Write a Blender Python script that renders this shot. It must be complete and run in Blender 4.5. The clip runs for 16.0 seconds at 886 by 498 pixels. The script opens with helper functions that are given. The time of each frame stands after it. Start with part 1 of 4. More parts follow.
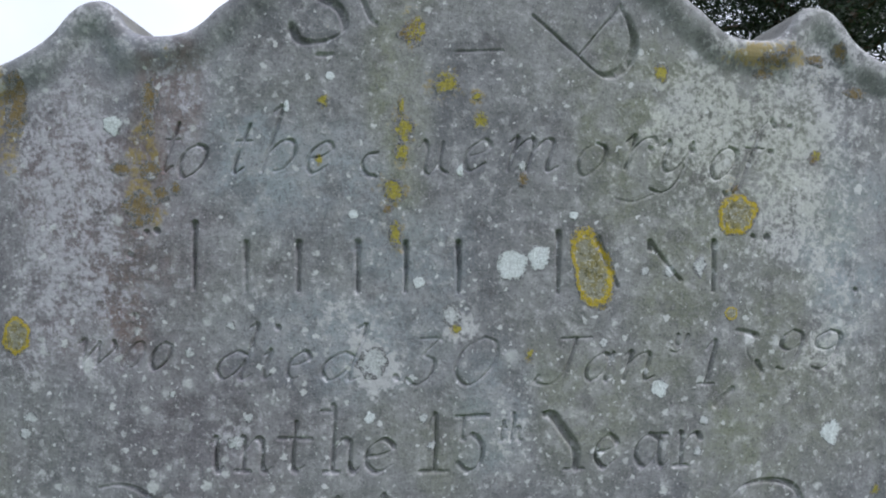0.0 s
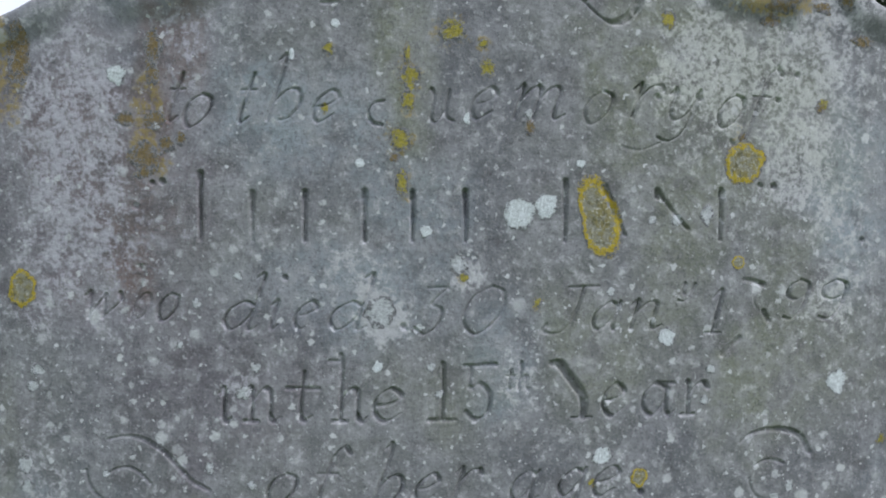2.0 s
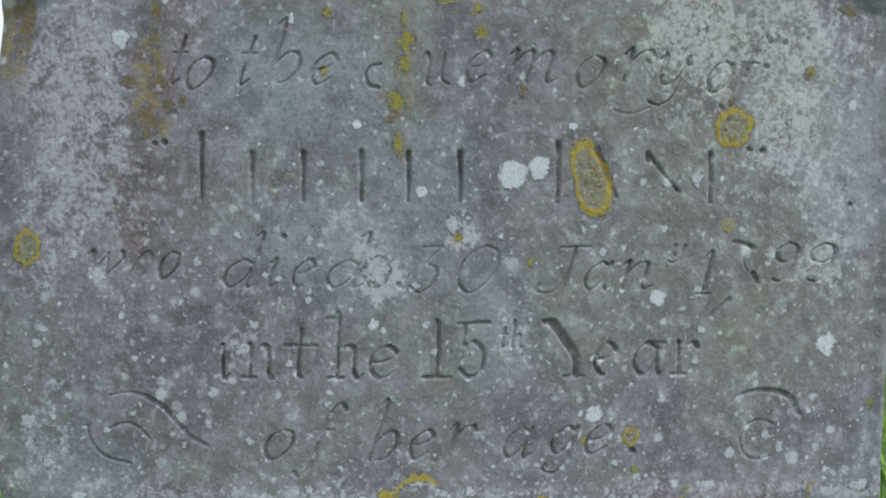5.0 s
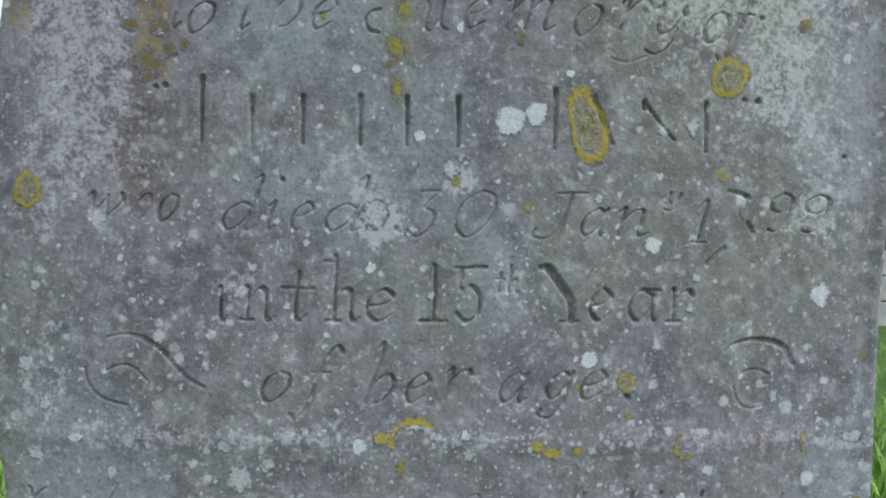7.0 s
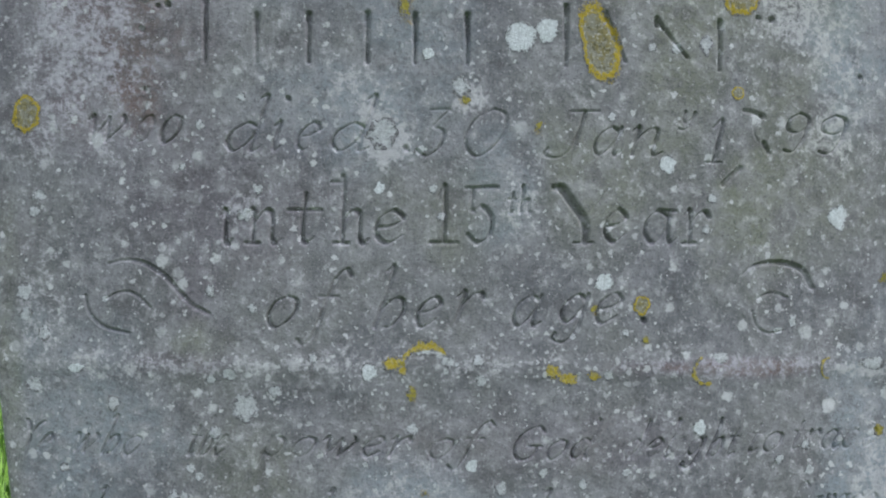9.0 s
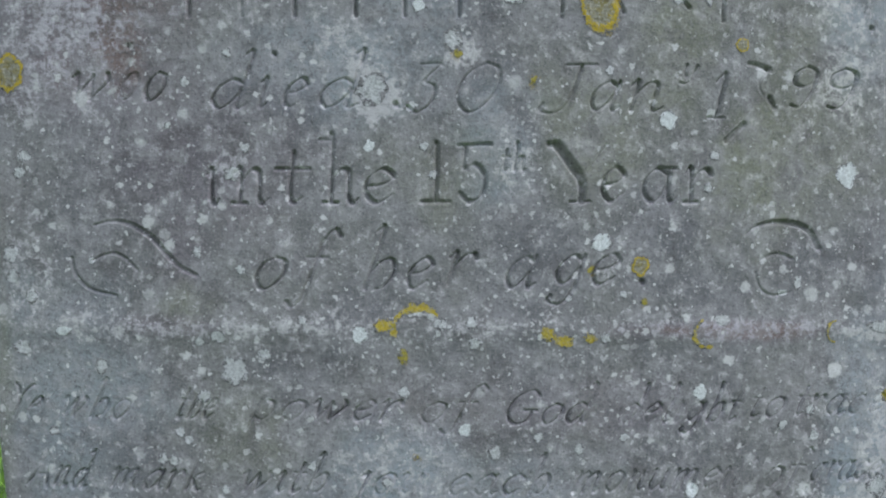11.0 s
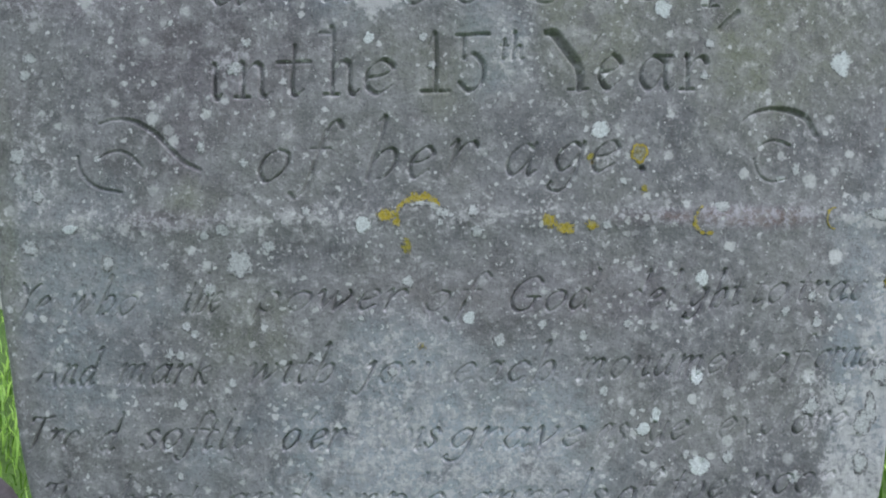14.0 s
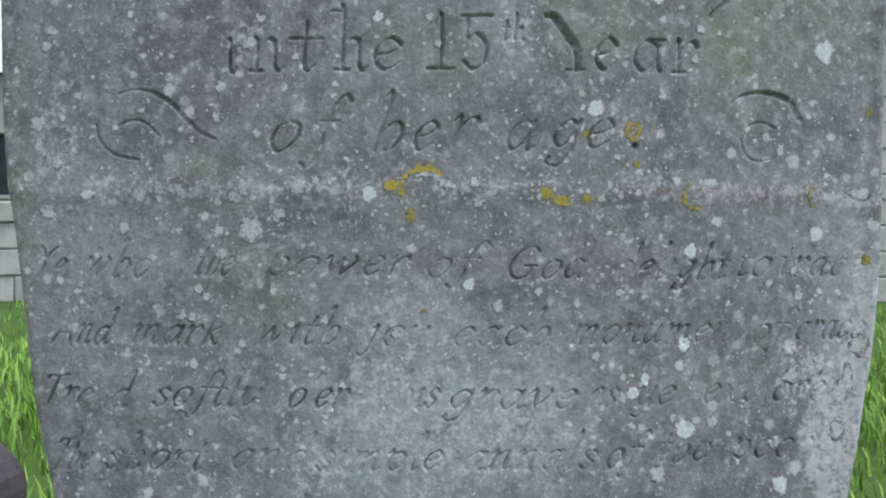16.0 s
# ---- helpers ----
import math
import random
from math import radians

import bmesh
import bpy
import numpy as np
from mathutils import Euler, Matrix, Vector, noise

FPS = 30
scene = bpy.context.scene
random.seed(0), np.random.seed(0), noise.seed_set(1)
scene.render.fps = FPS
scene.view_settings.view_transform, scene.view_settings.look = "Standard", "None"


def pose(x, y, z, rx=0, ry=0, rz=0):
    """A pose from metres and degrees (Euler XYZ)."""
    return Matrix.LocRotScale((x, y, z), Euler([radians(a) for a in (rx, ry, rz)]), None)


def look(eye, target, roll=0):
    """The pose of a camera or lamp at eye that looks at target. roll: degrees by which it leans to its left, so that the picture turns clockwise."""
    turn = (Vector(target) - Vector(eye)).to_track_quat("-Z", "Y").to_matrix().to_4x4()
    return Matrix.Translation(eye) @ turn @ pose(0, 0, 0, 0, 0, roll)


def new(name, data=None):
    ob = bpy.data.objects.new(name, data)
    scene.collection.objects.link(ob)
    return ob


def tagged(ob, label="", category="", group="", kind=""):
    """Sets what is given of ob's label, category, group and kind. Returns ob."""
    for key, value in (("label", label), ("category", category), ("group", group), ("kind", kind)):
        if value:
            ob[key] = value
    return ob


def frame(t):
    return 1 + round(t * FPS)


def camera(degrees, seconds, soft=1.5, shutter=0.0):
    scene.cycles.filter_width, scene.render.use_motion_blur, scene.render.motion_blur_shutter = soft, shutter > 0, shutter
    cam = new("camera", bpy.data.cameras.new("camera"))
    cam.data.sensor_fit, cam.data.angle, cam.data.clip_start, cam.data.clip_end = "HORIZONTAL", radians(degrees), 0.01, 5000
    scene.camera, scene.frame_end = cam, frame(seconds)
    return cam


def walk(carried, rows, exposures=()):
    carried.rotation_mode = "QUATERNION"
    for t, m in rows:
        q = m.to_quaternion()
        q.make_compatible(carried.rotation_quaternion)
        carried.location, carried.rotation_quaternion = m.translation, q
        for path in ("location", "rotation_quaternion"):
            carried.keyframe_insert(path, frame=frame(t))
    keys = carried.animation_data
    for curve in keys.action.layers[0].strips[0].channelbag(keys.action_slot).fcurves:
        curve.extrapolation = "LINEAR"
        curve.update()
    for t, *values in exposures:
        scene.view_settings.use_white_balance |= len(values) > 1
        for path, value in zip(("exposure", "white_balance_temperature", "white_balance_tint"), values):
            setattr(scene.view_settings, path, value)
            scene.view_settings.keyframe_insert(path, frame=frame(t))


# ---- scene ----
cam = camera(72.0, 16.0, soft=2.0)
PATH = [
    (0, -0.0074, -0.4900, 0.7472, -2.02, -1.18, -0.79),
    (0.5, -0.0123, -0.4918, 0.7472, -2.32, -1.91, -0.62),
    (1, -0.0120, -0.4900, 0.7374, -2.28, -1.99, -0.68),
    (1.5, -0.0122, -0.4899, 0.7264, -2.20, -2.10, -0.47),
    (2, -0.0140, -0.4894, 0.7134, -2.18, -2.05, -0.49),
    (2.5, -0.0157, -0.4902, 0.7025, -2.22, -1.96, -0.64),
    (3, -0.0132, -0.4904, 0.6922, -2.16, -1.77, -0.50),
    (3.5, -0.0102, -0.4926, 0.6875, -2.03, -1.59, -0.30),
    (4, -0.0084, -0.4945, 0.6811, -1.99, -1.44, -0.41),
    (6.5, -0.0075, -0.5095, 0.6496, -2.02, -1.20, -1.05),
    (7, -0.0062, -0.5060, 0.6244, -2.07, -0.84, -1.19),
    (7.5, -0.0090, -0.5046, 0.6003, -2.17, -0.55, -1.22),
    (8, -0.0166, -0.5037, 0.5829, -2.30, -0.24, -0.95),
    (8.5, -0.0174, -0.5009, 0.5670, -2.32, -0.10, -0.60),
    (9, -0.0152, -0.4934, 0.5504, -2.29, 0.13, -0.62),
    (9.5, -0.0090, -0.4819, 0.5394, -1.83, -0.24, -0.58),
    (12, 0.0029, -0.4803, 0.5134, -1.10, -1.43, -0.26),
    (12.5, 0.0041, -0.4805, 0.4878, -1.09, -0.90, 0.14),
    (13, 0.0021, -0.4819, 0.4686, -1.14, -0.72, 0.46),
    (13.5, -0.0010, -0.4826, 0.4467, -1.18, -0.38, 0.64),
    (14, -0.0000, -0.4862, 0.4321, -1.14, -0.13, 0.77),
    (14.5, -0.0046, -0.4917, 0.4243, -1.33, -0.02, 0.39),
    (15, -0.0114, -0.4959, 0.4176, -1.51, -0.01, 0.42),
    (15.5, -0.0139, -0.5017, 0.4120, -1.77, -0.08, -0.33),
    (16, -0.0086, -0.5107, 0.4038, -1.83, 0.18, -0.17),
]
walk(cam, [(t, pose(x, y, z, 90 + pitch, roll, yaw)) for t, x, y, z, yaw, pitch, roll in PATH],
     exposures=[(0.0, 0.19, 5850, 13), (16.0, 0.21, 5850, 12)])

# ---- light: bright hazy overcast, soft sun high on the right ----
world = bpy.data.worlds.new("overcast_sky")
scene.world = world
world.use_nodes = True
wn = world.node_tree
sky = wn.nodes.new("ShaderNodeTexSky")
sky.sky_type, sky.sun_disc = "NISHITA", False
SUN_TO = Vector((0.52, -0.26, 0.82)).normalized()
sky.sun_elevation = math.asin(SUN_TO.z)
sky.sun_rotation = math.atan2(SUN_TO.x, SUN_TO.y)
sky.air_density, sky.dust_density, sky.ozone_density = 1.0, 6.0, 1.0
wn.nodes["Background"].inputs[1].default_value = 0.095
# a thin bright cloud sheet over the blue
cloud, cover, veil = wn.nodes.new("ShaderNodeTexNoise"), wn.nodes.new("ShaderNodeMapRange"), wn.nodes.new("ShaderNodeMix")
cloud.inputs["Scale"].default_value, cloud.inputs["Detail"].default_value = 2.5, 5
for socket, value in zip((1, 2, 3, 4), (0.35, 0.65, 0.65, 0.9)):
    cover.inputs[socket].default_value = value
veil.data_type = "RGBA"
veil.inputs[7].default_value = (11.5, 11.7, 12.2, 1)
wn.links.new(cloud.outputs["Fac"], cover.inputs[0])
wn.links.new(cover.outputs[0], veil.inputs[0])
wn.links.new(sky.outputs[0], veil.inputs[6])
wn.links.new(veil.outputs[2], wn.nodes["Background"].inputs[0])
sun_data = bpy.data.lights.new("sun", "SUN")
sun_data.energy, sun_data.angle, sun_data.color = 2.3, radians(7), (1.0, 0.96, 0.9)
sun = new("sun", sun_data)
sun.matrix_world = look(SUN_TO * 20, (0, 0, 0))


# ---- materials ----
class Nodes:
    """Short hand for a node material."""

    def __init__(self, name):
        self.mat = bpy.data.materials.new(name)
        self.mat.use_nodes = True
        self.tree = self.mat.node_tree
        self.bsdf = self.tree.nodes["Principled BSDF"]
        self.co = self.tree.nodes.new("ShaderNodeTexCoord").outputs["Object"]

    def add(self, kind):
        return self.tree.nodes.new(kind)

    def put(self, socket, value):
        if isinstance(value, bpy.types.NodeSocket):
            self.tree.links.new(value, socket)
        elif isinstance(value, (tuple, list)) and len(value) == 3 and socket.type == "RGBA":
            socket.default_value = (*value, 1)
        else:
            socket.default_value = value

    def noise(self, scale, detail=4.0, rough=0.6, co=None):
        n = self.add("ShaderNodeTexNoise")
        self.put(n.inputs["Vector"], co or self.co)
        n.inputs["Scale"].default_value, n.inputs["Detail"].default_value, n.inputs["Roughness"].default_value = scale, detail, rough
        return n.outputs["Fac"]

    def spots(self, scale, randomness=1.0, co=None):
        n = self.add("ShaderNodeTexVoronoi")
        self.put(n.inputs["Vector"], co or self.co)
        n.inputs["Scale"].default_value, n.inputs["Randomness"].default_value = scale, randomness
        return n.outputs["Distance"], n.outputs["Color"]

    def ramp(self, value, low, high, a=0.0, b=1.0):
        n = self.add("ShaderNodeMapRange")
        n.interpolation_type = "SMOOTHSTEP"
        for socket, v in zip((0, 1, 2, 3, 4), (value, low, high, a, b)):
            self.put(n.inputs[socket], v)
        return n.outputs[0]

    def math(self, op, a, b=0.0):
        n = self.add("ShaderNodeMath")
        n.operation = op
        self.put(n.inputs[0], a), self.put(n.inputs[1], b)
        return n.outputs[0]

    def mix(self, fac, a, b):
        n = self.add("ShaderNodeMix")
        n.data_type = "RGBA"
        self.put(n.inputs[0], fac), self.put(n.inputs[6], a), self.put(n.inputs[7], b)
        return n.outputs[2]

    def attribute(self, name):
        n = self.add("ShaderNodeAttribute")
        n.attribute_name = name
        s = self.add("ShaderNodeSeparateColor")
        self.put(s.inputs[0], n.outputs["Color"])
        return s.outputs

    def bump(self, height, strength, distance, under=None):
        n = self.add("ShaderNodeBump")
        n.inputs["Strength"].default_value, n.inputs["Distance"].default_value = strength, distance
        self.put(n.inputs["Height"], height)
        if under:
            self.put(n.inputs["Normal"], under)
        return n.outputs[0]

    def done(self, colour, rough, normal=None, specular=0.3):
        self.put(self.bsdf.inputs["Base Color"], colour)
        self.put(self.bsdf.inputs["Roughness"], rough)
        self.bsdf.inputs["Specular IOR Level"].default_value = specular
        if normal:
            self.put(self.bsdf.inputs["Normal"], normal)
        return self.mat


def headstone_material():
    n = Nodes("weathered_headstone")
    pale, brown, green = n.attribute("stain_a")[:3]
    ochre, blue, speck = n.attribute("stain_b")[:3]
    broad, cloudy, mid, fine, grit = n.noise(9, 5), n.noise(26, 5, 0.62), n.noise(75, 5, 0.62), n.noise(260, 4, 0.65), n.noise(800, 3, 0.65)
    c = n.mix(n.ramp(broad, 0.38, 0.62), (0.135, 0.138, 0.148), (0.194, 0.198, 0.194))
    c = n.mix(n.math("MULTIPLY", blue, 0.95), c, (0.300, 0.348, 0.385))
    c = n.mix(n.math("MULTIPLY", brown, n.ramp(cloudy, 0.3, 0.6, 0.6, 1.0)), c, n.mix(n.ramp(brown, 0.45, 0.95), (0.158, 0.126, 0.152), (0.160, 0.108, 0.100)))
    c = n.mix(n.math("MULTIPLY", green, n.ramp(cloudy, 0.25, 0.6, 0.5, 1.0)), c, (0.190, 0.205, 0.130))
    # mottled grain
    c = n.mix(n.ramp(cloudy, 0.42, 0.62, 0.0, 0.6), c, (0.27, 0.27, 0.285))
    c = n.mix(n.ramp(n.noise(34, 4, 0.6), 0.52, 0.66, 0.0, 0.55), c, (0.105, 0.10, 0.105))
    c = n.mix(n.ramp(mid, 0.48, 0.64, 0.0, 0.5), c, (0.30, 0.305, 0.31))
    c = n.mix(n.ramp(fine, 0.48, 0.66, 0.0, 0.6), c, (0.085, 0.085, 0.092))
    c = n.mix(n.ramp(n.noise(330, 3, 0.6), 0.57, 0.68, 0.0, 0.5), c, (0.34, 0.34, 0.35))
    c = n.mix(n.ramp(grit, 0.54, 0.70, 0.0, 0.2), c, (0.36, 0.36, 0.37))
    c = n.mix(n.ramp(n.noise(480, 2, 0.5), 0.58, 0.70, 0.0, 0.4), c, (0.05, 0.05, 0.055))
    # pale crust that breaks up at its edges
    crust = n.math("ADD", pale, n.math("ADD", n.ramp(mid, 0.2, 0.8, -0.38, 0.38), n.math("ADD", n.ramp(fine, 0.2, 0.8, -0.5, 0.45), n.ramp(n.noise(130, 4, 0.6), 0.2, 0.8, -0.38, 0.38))))
    c = n.mix(n.ramp(crust, 0.08, 1.0, 0.0, 0.86), c, n.mix(brown, n.mix(green, n.mix(cloudy, (0.41, 0.40, 0.43), (0.50, 0.51, 0.505)), (0.46, 0.475, 0.41)), (0.405, 0.392, 0.440)))
    rust = n.math("ADD", ochre, n.math("ADD", n.ramp(mid, 0.0, 1.0, -0.5, 0.5), n.ramp(fine, 0.0, 1.0, -0.5, 0.5)))
    c = n.mix(n.ramp(rust, 0.40, 0.8, 0.0, 0.85), c, (0.25, 0.19, 0.06))
    # small pale lichen specks
    warp = n.add("ShaderNodeVectorMath")
    warp.operation = "ADD"
    nz = n.add("ShaderNodeTexNoise")
    nz.inputs["Scale"].default_value = 260
    off = n.add("ShaderNodeVectorMath")
    off.operation = "SCALE"
    off.inputs["Scale"].default_value = 0.007
    n.put(nz.inputs["Vector"], n.co), n.put(off.inputs[0], nz.outputs["Color"])
    n.put(warp.inputs[0], n.co), n.put(warp.inputs[1], off.outputs[0])
    for scale, keep, size in ((40, 0.73, 0.30), (64, 0.67, 0.36), (115, 0.66, 0.38), (230, 0.70, 0.40)):
        d, col = n.spots(scale, co=warp.outputs[0])
        pick = n.add("ShaderNodeSeparateColor")
        n.put(pick.inputs[0], col)
        chosen = n.ramp(n.math("ADD", pick.outputs[0], n.math("MULTIPLY", speck, 0.30)), keep + 0.14, keep + 0.19)
        radius = n.math("MULTIPLY", pick.outputs[1], size)
        inside = n.ramp(n.math("SUBTRACT", radius, d), -0.04, 0.10)
        c = n.mix(n.math("MULTIPLY", n.math("MULTIPLY", chosen, inside), n.ramp(pick.outputs[2], 0, 1, 0.45, 0.95)), c, (0.50, 0.51, 0.515))
    b = n.bump(mid, 0.25, 0.003)
    b = n.bump(fine, 0.45, 0.0011, b)
    b = n.bump(grit, 0.6, 0.0006, b)
    return n.done(c, n.ramp(mid, 0.2, 0.8, 0.8, 0.97), b, 0.25)


def stone_of(n):
    c = n.mix(n.ramp(n.noise(320, 4, 0.7), 0.42, 0.62), (0.215, 0.215, 0.22), (0.10, 0.10, 0.105))
    return n.mix(n.ramp(n.noise(1100, 3, 0.7), 0.52, 0.68, 0.0, 0.6), c, (0.38, 0.38, 0.39))


def lichen_material(name, body, heart, stone, ring, torn=1.0):
    """Crust: 'heart' inside, 'body' towards the rim, breaking up to bare stone."""
    n = Nodes(name)
    rad = n.attribute("rim")[0]
    mid, fine = n.noise(160, 4, 0.65), n.noise(650, 4, 0.7)
    wob = n.math("ADD", rad, n.math("ADD", n.ramp(mid, 0.2, 0.8, -0.45 * torn, 0.45 * torn), n.ramp(fine, 0.2, 0.8, -0.40 * torn, 0.40 * torn)))
    c = n.mix(n.ramp(fine, 0.3, 0.7), tuple(0.72 * v for v in body), tuple(min(1, 1.15 * v) for v in body))
    if ring:
        inner = n.mix(n.ramp(mid, 0.42, 0.6), heart, stone)
        inner = n.mix(n.ramp(n.noise(420, 3, 0.6), 0.54, 0.66, 0.0, 0.8), inner, (0.42, 0.42, 0.38))
        inner = n.mix(n.ramp(n.noise(230, 3, 0.6), 0.55, 0.68, 0.0, 0.8), inner, (0.10, 0.09, 0.05))
        c = n.mix(n.ramp(wob, ring - 0.1, ring + 0.08), inner, c)
    else:
        c = n.mix(n.ramp(fine, 0.48, 0.75, 0.0, 0.7), c, heart)
        c = n.mix(n.ramp(n.noise(300, 3, 0.6), 0.46, 0.62, 0.0, 0.65), c, heart)
    c = n.mix(n.ramp(wob, 0.95 - 0.32 * torn, 1.02 - 0.1 * torn), c, stone_of(n))
    b = n.bump(mid, 0.5, 0.002)
    b = n.bump(fine, 0.8, 0.0012, b)
    return n.done(c, 0.95, b, 0.15)


def plain_material(name, a, b, scale, rough=0.9, bumpy=0.004, dark=None):
    n = Nodes(name)
    wide, fine = n.noise(scale, 5), n.noise(scale * 9, 4, 0.7)
    c = n.mix(n.ramp(wide, 0.35, 0.65), a, b)
    c = n.mix(n.ramp(fine, 0.5, 0.75, 0.0, 0.6), c, dark or tuple(0.5 * v for v in a))
    info = n.add("ShaderNodeObjectInfo")
    c = n.mix(n.ramp(info.outputs["Random"], 0, 1, 0.0, 0.35), c, tuple(0.6 * v for v in b))
    return n.done(c, rough, n.bump(n.math("ADD", wide, fine), 0.6, bumpy), 0.25)


def leafy_material(name, a, b):
    n = Nodes(name)
    geo = n.add("ShaderNodeNewGeometry")
    c = n.mix(geo.outputs["Random Per Island"], a, b)
    return n.done(c, 0.55, None, 0.35)


STONE = headstone_material()
GREY = (0.19, 0.19, 0.19)
YELLOW_RING = lichen_material("yellow_ring_lichen", (0.41, 0.315, 0.03), (0.23, 0.225, 0.175), (0.22, 0.195, 0.09), 0.74, 0.32)
YELLOW = lichen_material("yellow_lichen", (0.35, 0.305, 0.055), (0.18, 0.165, 0.085), GREY, 0, 1.3)
GOLD = lichen_material("golden_lichen_edge", (0.42, 0.335, 0.045), (0.31, 0.29, 0.17), GREY, 0, 0.85)
OCHRE = lichen_material("ochre_lichen", (0.21, 0.158, 0.075), (0.16, 0.13, 0.09), GREY, 0, 1.7)
WHITE = lichen_material("white_lichen", (0.62, 0.66, 0.67), (0.48, 0.51, 0.52), GREY, 0, 0.5)
CREAM = lichen_material("pale_grey_lichen", (0.50, 0.52, 0.53), (0.32, 0.335, 0.34), GREY, 0, 0.9)
BACK = plain_material("rough_stone_back", (0.17, 0.17, 0.165), (0.24, 0.24, 0.22), 14)
BLOCK = plain_material("grey_limestone_block", (0.34, 0.35, 0.33), (0.46, 0.46, 0.43), 6, dark=(0.17, 0.18, 0.16))
MORTAR = plain_material("mortar", (0.2, 0.2, 0.18), (0.27, 0.26, 0.24), 20)
KERBSTONE = plain_material("purple_brown_lichened_stone", (0.15, 0.12, 0.12), (0.23, 0.20, 0.21), 22, dark=(0.07, 0.06, 0.06))
EARTH = plain_material("turf", (0.05, 0.10, 0.018), (0.08, 0.15, 0.028), 3.0, bumpy=0.03, dark=(0.03, 0.055, 0.012))
BLADE = leafy_material("grass_blade", (0.10, 0.22, 0.024), (0.28, 0.46, 0.075))
LEAF = leafy_material("yew_leaf", (0.006, 0.014, 0.006), (0.02, 0.038, 0.013))
BARK = plain_material("bark", (0.07, 0.05, 0.035), (0.12, 0.085, 0.06), 8, bumpy=0.02)
RENDERED = plain_material("grey_church_wall", (0.30, 0.30, 0.28), (0.40, 0.39, 0.36), 2.5)
ROOF = plain_material("slate_roof", (0.09, 0.09, 0.10), (0.14, 0.14, 0.15), 5)
DARK_GLASS = plain_material("dark_leaded_glass", (0.02, 0.022, 0.028), (0.035, 0.04, 0.05), 4, rough=0.15)


def part(name, mesh, material, parent, label="", smooth=False):
    ob = new(name, mesh)
    mesh.materials.append(material)
    ob.parent = parent
    if smooth:
        mesh.shade_smooth()
    return tagged(ob, label)


def from_bm(name, bm):
    mesh = bpy.data.meshes.new(name)
    bm.to_mesh(mesh)
    bm.free()
    return mesh


def quick_mesh(name, verts, faces):
    """A mesh from numpy arrays; all faces have the same number of corners."""
    mesh = bpy.data.meshes.new(name)
    faces = np.asarray(faces, np.int32)
    n, k = faces.shape
    mesh.vertices.add(len(verts)), mesh.loops.add(n * k), mesh.polygons.add(n)
    mesh.vertices.foreach_set("co", np.asarray(verts, np.float32).ravel())
    mesh.loops.foreach_set("vertex_index", faces.ravel())
    mesh.polygons.foreach_set("loop_start", np.arange(0, n * k, k, dtype=np.int32))
    mesh.update(calc_edges=True)
    return mesh


def thing(name, x, y, z, label, category, group="", kind=""):
    ob = new(name)
    ob.location = (x, y, z)
    return tagged(ob, label, category, group, kind)


# ---- noise on arrays ----
LATTICE_FLAT = np.random.default_rng(5).random(64 * 64)


def value_noise(x, z):
    i, j = np.floor(x).astype(int), np.floor(z).astype(int)
    u, v = x - i, z - j
    u, v = u * u * (3 - 2 * u), v * v * (3 - 2 * v)
    at = lambda a, b: LATTICE_FLAT[((a & 63) << 6) + (b & 63)]
    return (at(i, j) * (1 - u) + at(i + 1, j) * u) * (1 - v) + (at(i, j + 1) * (1 - u) + at(i + 1, j + 1) * u) * v


def fbm(x, z, size, octaves=4):
    out, amp, total = 0.0, 1.0, 0.0
    for k in range(octaves):
        out = out + amp * value_noise(x / size + 17.3 * k, z / size + 9.1 * k)
        total, amp, size = total + amp, amp * 0.55, size / 2.03
    return out / total - 0.5


def smooth(v, a, b):
    t = np.clip((v - a) / (b - a), 0, 1)
    return t * t * (3 - 2 * t)


# ---- the headstone's outline ----
BOW = 0.20  # the face is dressed slightly round from side to side
CX, LEAN_TOP, TOP_HALF = 0.019, 0.0185, 0.385  # middle, the slope of its slightly sunk top, half its breadth there
TOP_X = [0, .060, .110, .150, .170, .187, .197, .206, .2165, .230, .246, .2585, .267, .2735, .2775, .2825, .289, .297, .306, .316, .3235, .332, .345, .357, .368, .385]
TOP_Z = [1.035, 1.026, 1.003, .970, .954, .939, .932, .9235, .916, .912, .9106, .9118, .9148, .9210, .927, .934, .9385, .9405, .939, .934, .927, .917, .9065, .900, .895, .889]
SIDE_Z = [0, .10, .187, .224, .264, .304, .356, .41, .47, .53, .60, .75, .90, 1.1]
SIDE_W = [0.285, 0.322, 0.352, 0.360, 0.368, 0.3747, 0.381, 0.3870, 0.3918, 0.3950, 0.398, 0.400, 0.3865, 0.384]
SIDE_C = [0.026, 0.025, 0.024, 0.0238, 0.023, 0.0237, 0.0235, 0.0223, 0.0178, 0.0165, 0.017, 0.022, 0.0245, 0.0245]


def glide(v, xs, ys):
    """A smooth line through points (Catmull-Rom on uneven steps)."""
    xs, ys = np.array(xs), np.array(ys)
    slope = np.gradient(ys, xs)
    k = np.clip(np.searchsorted(xs, v) - 1, 0, len(xs) - 2)
    h = xs[k + 1] - xs[k]
    t = np.clip((v - xs[k]) / h, 0, 1)
    a, b = ys[k], ys[k + 1]
    return (2 * t**3 - 3 * t**2 + 1) * a + (t**3 - 2 * t**2 + t) * h * slope[k] + (3 * t**2 - 2 * t**3) * b + (t**3 - t**2) * h * slope[k + 1]


def half_width(z):
    return glide(z, SIDE_Z, SIDE_W)


def mid_line(z):
    """The stone leans and is worn a little: the middle between its sides."""
    return glide(z, SIDE_Z, SIDE_C)


